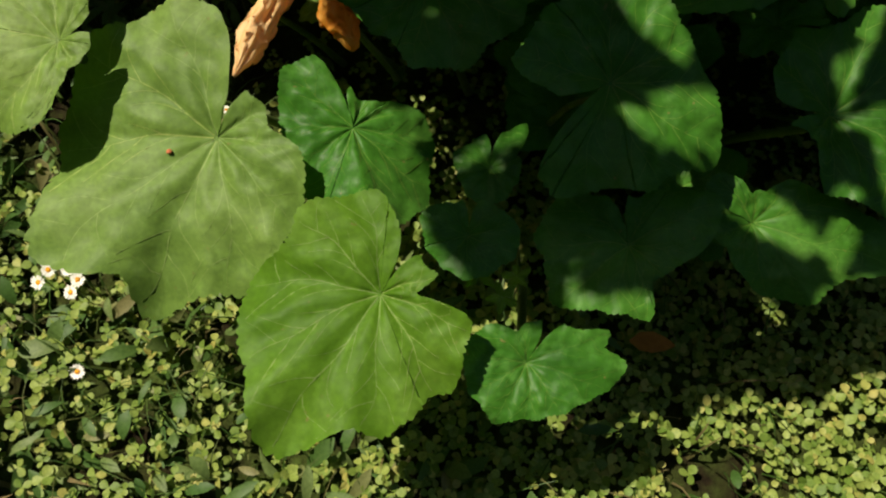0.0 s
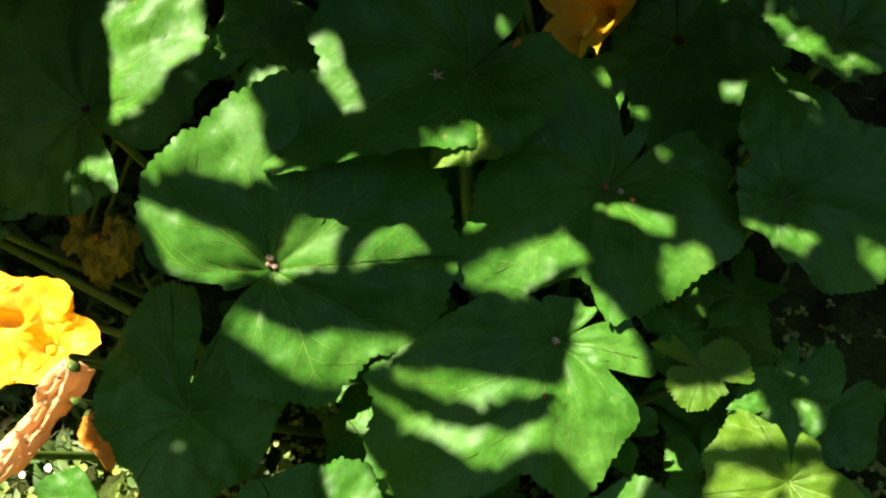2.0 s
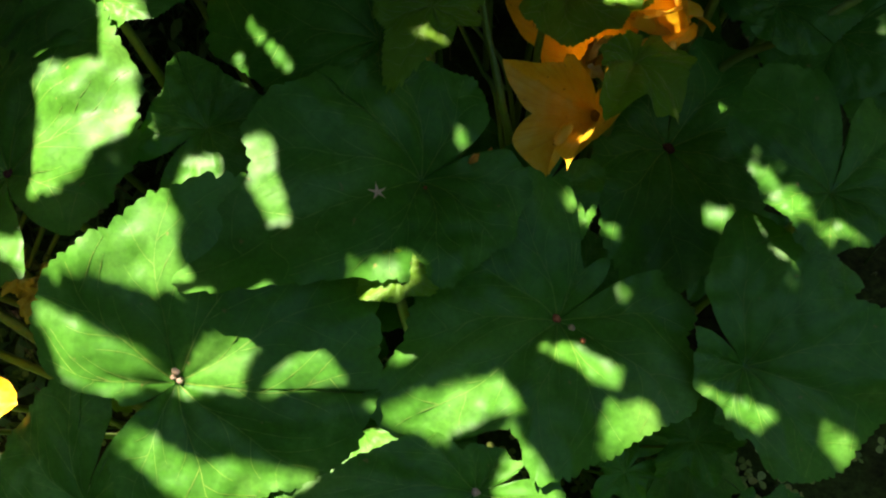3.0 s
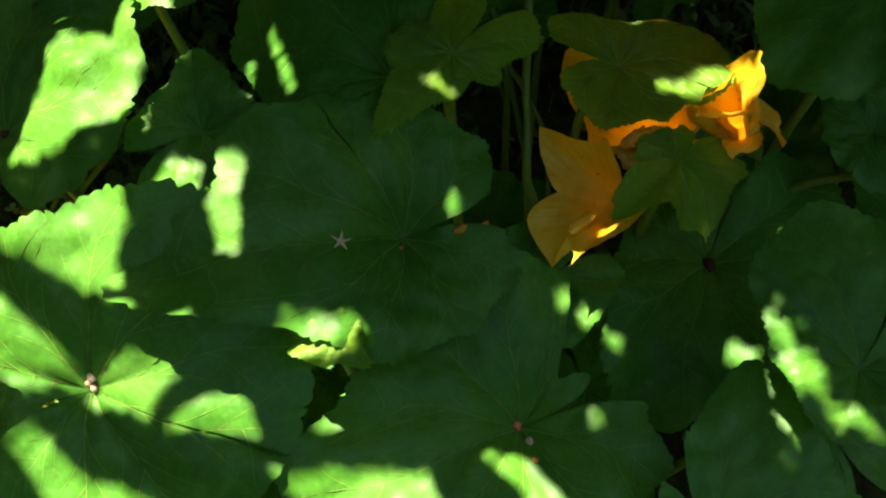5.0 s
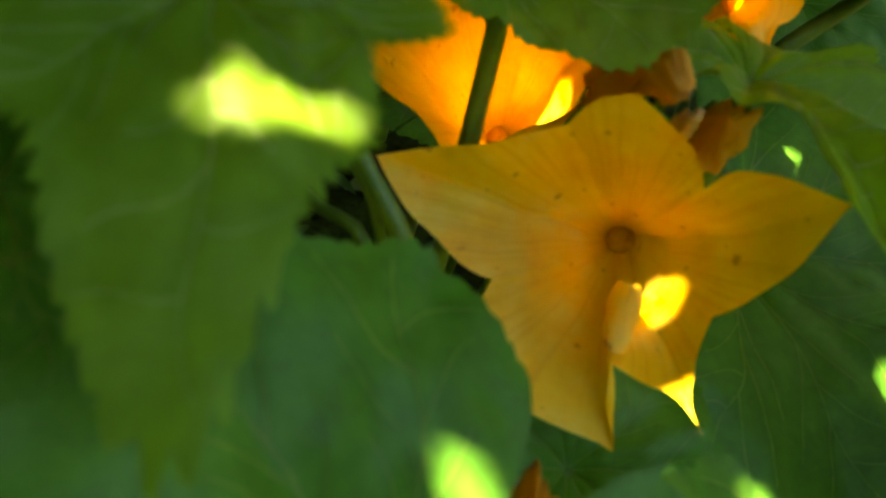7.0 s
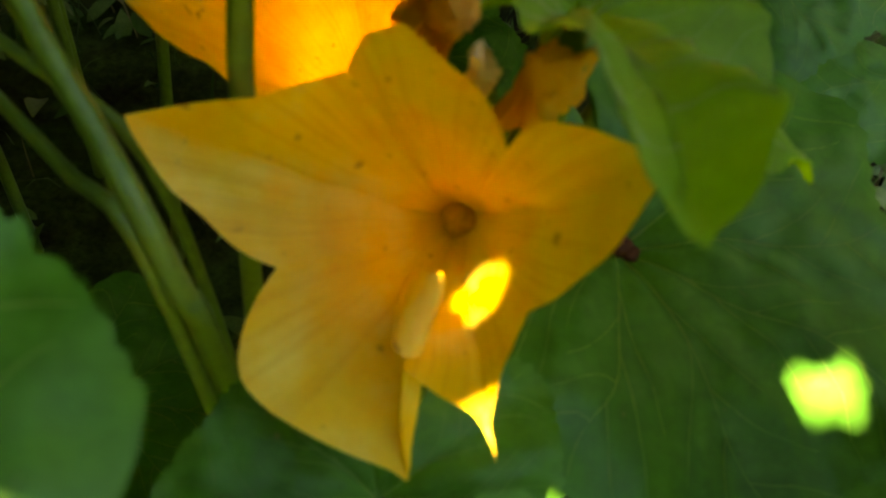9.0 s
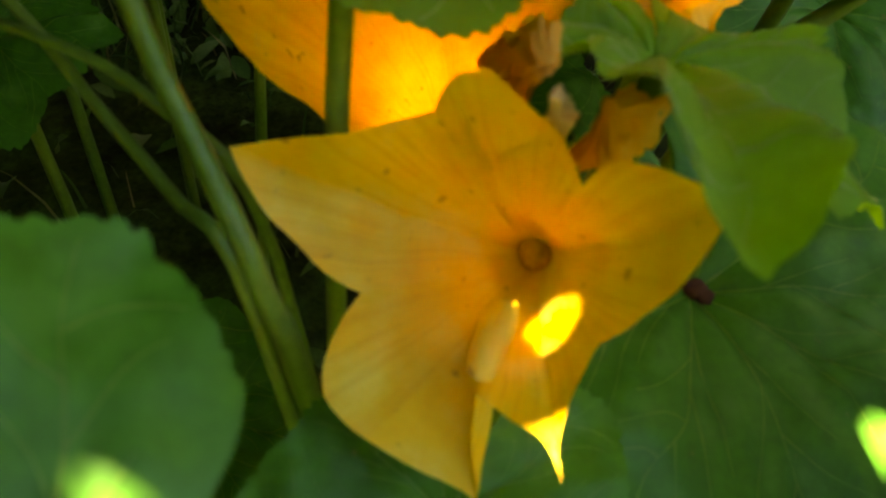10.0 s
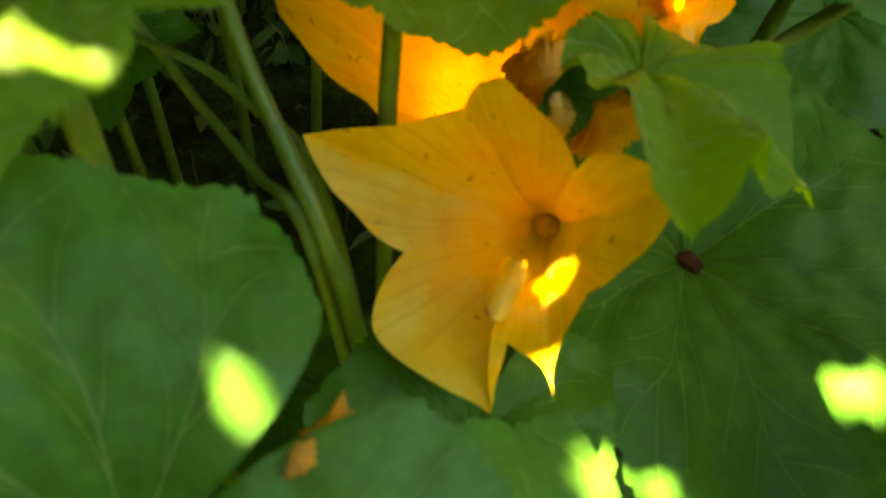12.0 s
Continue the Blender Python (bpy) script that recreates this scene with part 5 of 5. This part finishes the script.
def bough(us, vs):
    """A bough over one stretch of the plan. Its leaves hang in tufts and leave the gaps free; smaller leaves close in on them."""
    BOUGHS[0] += 1
    rnd = random.Random(900 + BOUGHS[0])
    slope = SUN / SUN.z
    area = (us[1] - us[0]) * (vs[1] - vs[0])
    verts, faces = [], []

    def hang(u, v, rise, size, lean):
        p = Vector((u, v, 0.5)) + slope * rise
        lv, lf = leaflet(p, rnd.uniform(0, 6.28), rnd.gauss(0, lean), rnd.gauss(0, lean), size, size * 0.72, 0.6, 0.3)
        k = len(verts)
        verts.extend(q + (p - lv[7]) for q in lv)
        faces.extend(tuple(i + k for i in q) for q in lf)

    for _ in range(int(area * 4800)):
        u, v, rise = rnd.uniform(*us), rnd.uniform(*vs), 1.2 + 1.1 * rnd.random() ** 2.2
        rough = 0.035 if v < 1.3 and u < 1.1 else 0.2
        du, dv = rough * noise.noise(Vector((u * 7, v * 7, 1))), rough * noise.noise(Vector((u * 7, v * 7, 9)))
        size = rnd.uniform(0.045, 0.075)
        if inside(u + du, v + dv, SHADE_RIM) and clear(u, v, size * 0.42):
            hang(u, v, rise, size, 0.3)
    spots = [(a, b, max(p, q)) for a, b, p, q in FLECKS] + GAP_MIDDLES
    for a, b, r in spots:
        if not (us[0] <= a < us[1] and vs[0] <= b < vs[1]):
            continue
        for _ in range(int(70000 * (r + 0.05) ** 2) + 300):
            u, v, size = a + rnd.uniform(-1, 1) * (r + 0.05), b + rnd.uniform(-1, 1) * (r + 0.05), rnd.uniform(0.013, 0.019)
            if inside(u, v, SHADE_RIM) and clear(u, v, size * 0.4) and not clear(u, v, 0.055):
                hang(u, v, rnd.uniform(1.1, 1.3), size, 0.25)
    part("foliage", mesh_of("foliage", verts, faces, TREE_LEAF), tree)["kind"] = "stuff"
    far = 1.15 + 0.14 * BOUGHS[0]
    end = Vector(((us[0] + us[1]) / 2, far, 0.5)) + slope * 1.6
    start = Vector((-1.95, 1.15, 2.3 + 0.12 * BOUGHS[0]))
    bv, bf = tube([start, Vector((-0.7, far + 0.4, 0.5)) + slope * 1.9, end], (0.035, 0.022, 0.006), 14, 7, 0.03)
    part("bough", mesh_of("bough", bv, bf, BARK), tree)


for stretch in ((-1, 0.12), (0.12, 0.36), (0.36, 1.8)):
    bough(stretch, (0.04, 0.62))
    bough(stretch, (0.62, 2.8))


def crown_top():
    """The thick foliage of the crown behind the boughs, and a high mass added to block the front-left sky."""
    rnd = random.Random(940)
    verts, faces = [], []
    for k in range(8200):
        a, q = rnd.uniform(0, 6.28), rnd.random() ** 0.4
        w = math.acos(rnd.uniform(-1, 1))
        r = q * (1 + 0.35 * noise.noise(Vector((math.cos(a) * 2, math.sin(a) * 2, w * 1.5))))
        p = Vector((-4.9 + 1.4 * r * math.sin(w) * math.cos(a), 1.9 + 1.7 * r * math.sin(w) * math.sin(a), 4.6 + 1.9 * r * math.cos(w)))
        if k > 4800:
            p = Vector((-2.75 + 0.65 * r * math.sin(w) * math.cos(a), 1.5 + 0.7 * r * math.sin(w) * math.sin(a), 3.0 + 0.8 * r * math.cos(w)))
        # unseen leaves high at the front left, added to cut sky light on the plant
        if k > 5800:
            p = Vector((-1.6 + 1.4 * r * math.sin(w) * math.cos(a), -1.3 + 1.25 * r * math.sin(w) * math.sin(a), 5.6 + 0.8 * r * math.cos(w)))
        size = rnd.uniform(0.10, 0.2)
        lv, lf = leaflet(p, rnd.uniform(0, 6.28), rnd.gauss(0, 0.35), rnd.gauss(0, 0.35), size, size * 0.7, 0.6, 0.3)
        j = len(verts)
        verts.extend(lv)
        faces.extend(tuple(i + j for i in q) for q in lf)
    part("foliage", mesh_of("foliage", verts, faces, TREE_LEAF), tree)["kind"] = "stuff"


crown_top()


def hedge(x0, x1, y0, y1, height, seed):
    """A clipped hedge added out of view to hold back low sky light: a dense twiggy core with leaves standing out all
    over it.
    """
    rnd = random.Random(seed)
    e = thing("hedge", ((x0 + x1) / 2, (y0 + y1) / 2, 0.0), "unseen tall dense dark green hedge added to block sky light", "hedge", "hedges round the garden")
    verts, faces = [], []
    for _ in range(5200):
        side = rnd.randrange(5)
        x, y, z = rnd.uniform(x0, x1), rnd.uniform(y0, y1), rnd.uniform(0.0, height)
        if side < 2:
            x = (x0, x1)[side]
        elif side < 4:
            y = (y0, y1)[side - 2]
        else:
            z = height
        p = Vector((x, y, z)) + Vector((rnd.gauss(0, 0.06), rnd.gauss(0, 0.06), rnd.gauss(0, 0.06)))
        s = rnd.uniform(0.08, 0.16)
        lv, lf = leaflet(p, rnd.uniform(0, 6.28), rnd.gauss(0, 0.8), rnd.gauss(0, 0.8), s, s * 0.6, 0.5, 0.3)
        k = len(verts)
        verts.extend(lv)
        faces.extend(tuple(i + k for i in q) for q in lf)
    part("foliage", mesh_of("foliage", verts, faces, HEDGE_LEAF), e)["kind"] = "stuff"
    bm = bmesh.new()
    bmesh.ops.create_cube(bm, size=1.0)
    bmesh.ops.subdivide_edges(bm, edges=bm.edges, cuts=14, use_grid_fill=True)
    for w in bm.verts:
        q = Vector(((x0 + x1) / 2 + w.co.x * (x1 - x0 - 0.1), (y0 + y1) / 2 + w.co.y * (y1 - y0 - 0.1), (w.co.z + 0.5) * (height - 0.06)))
        w.co = q + noise.noise_vector(q * 3.0) * 0.08
    me = bpy.data.meshes.new("twigs")
    bm.to_mesh(me)
    bm.free()
    me.materials.append(HEDGE_LEAF)
    part("twigs", me, e)


# none of these is in view; their heights set which sky lights the plant
hedge(-3.4, 3.6, 3.1, 3.9, 5.2, 1)
hedge(-3.4, -2.7, -2.6, 3.0, 4.8, 2)
hedge(2.7, 3.5, 0.5, 3.0, 4.8, 3)
hedge(2.7, 3.5, -2.6, 0.4, 2.2, 5)
hedge(-3.4, 3.6, -3.6, -2.8, 6.5, 4)
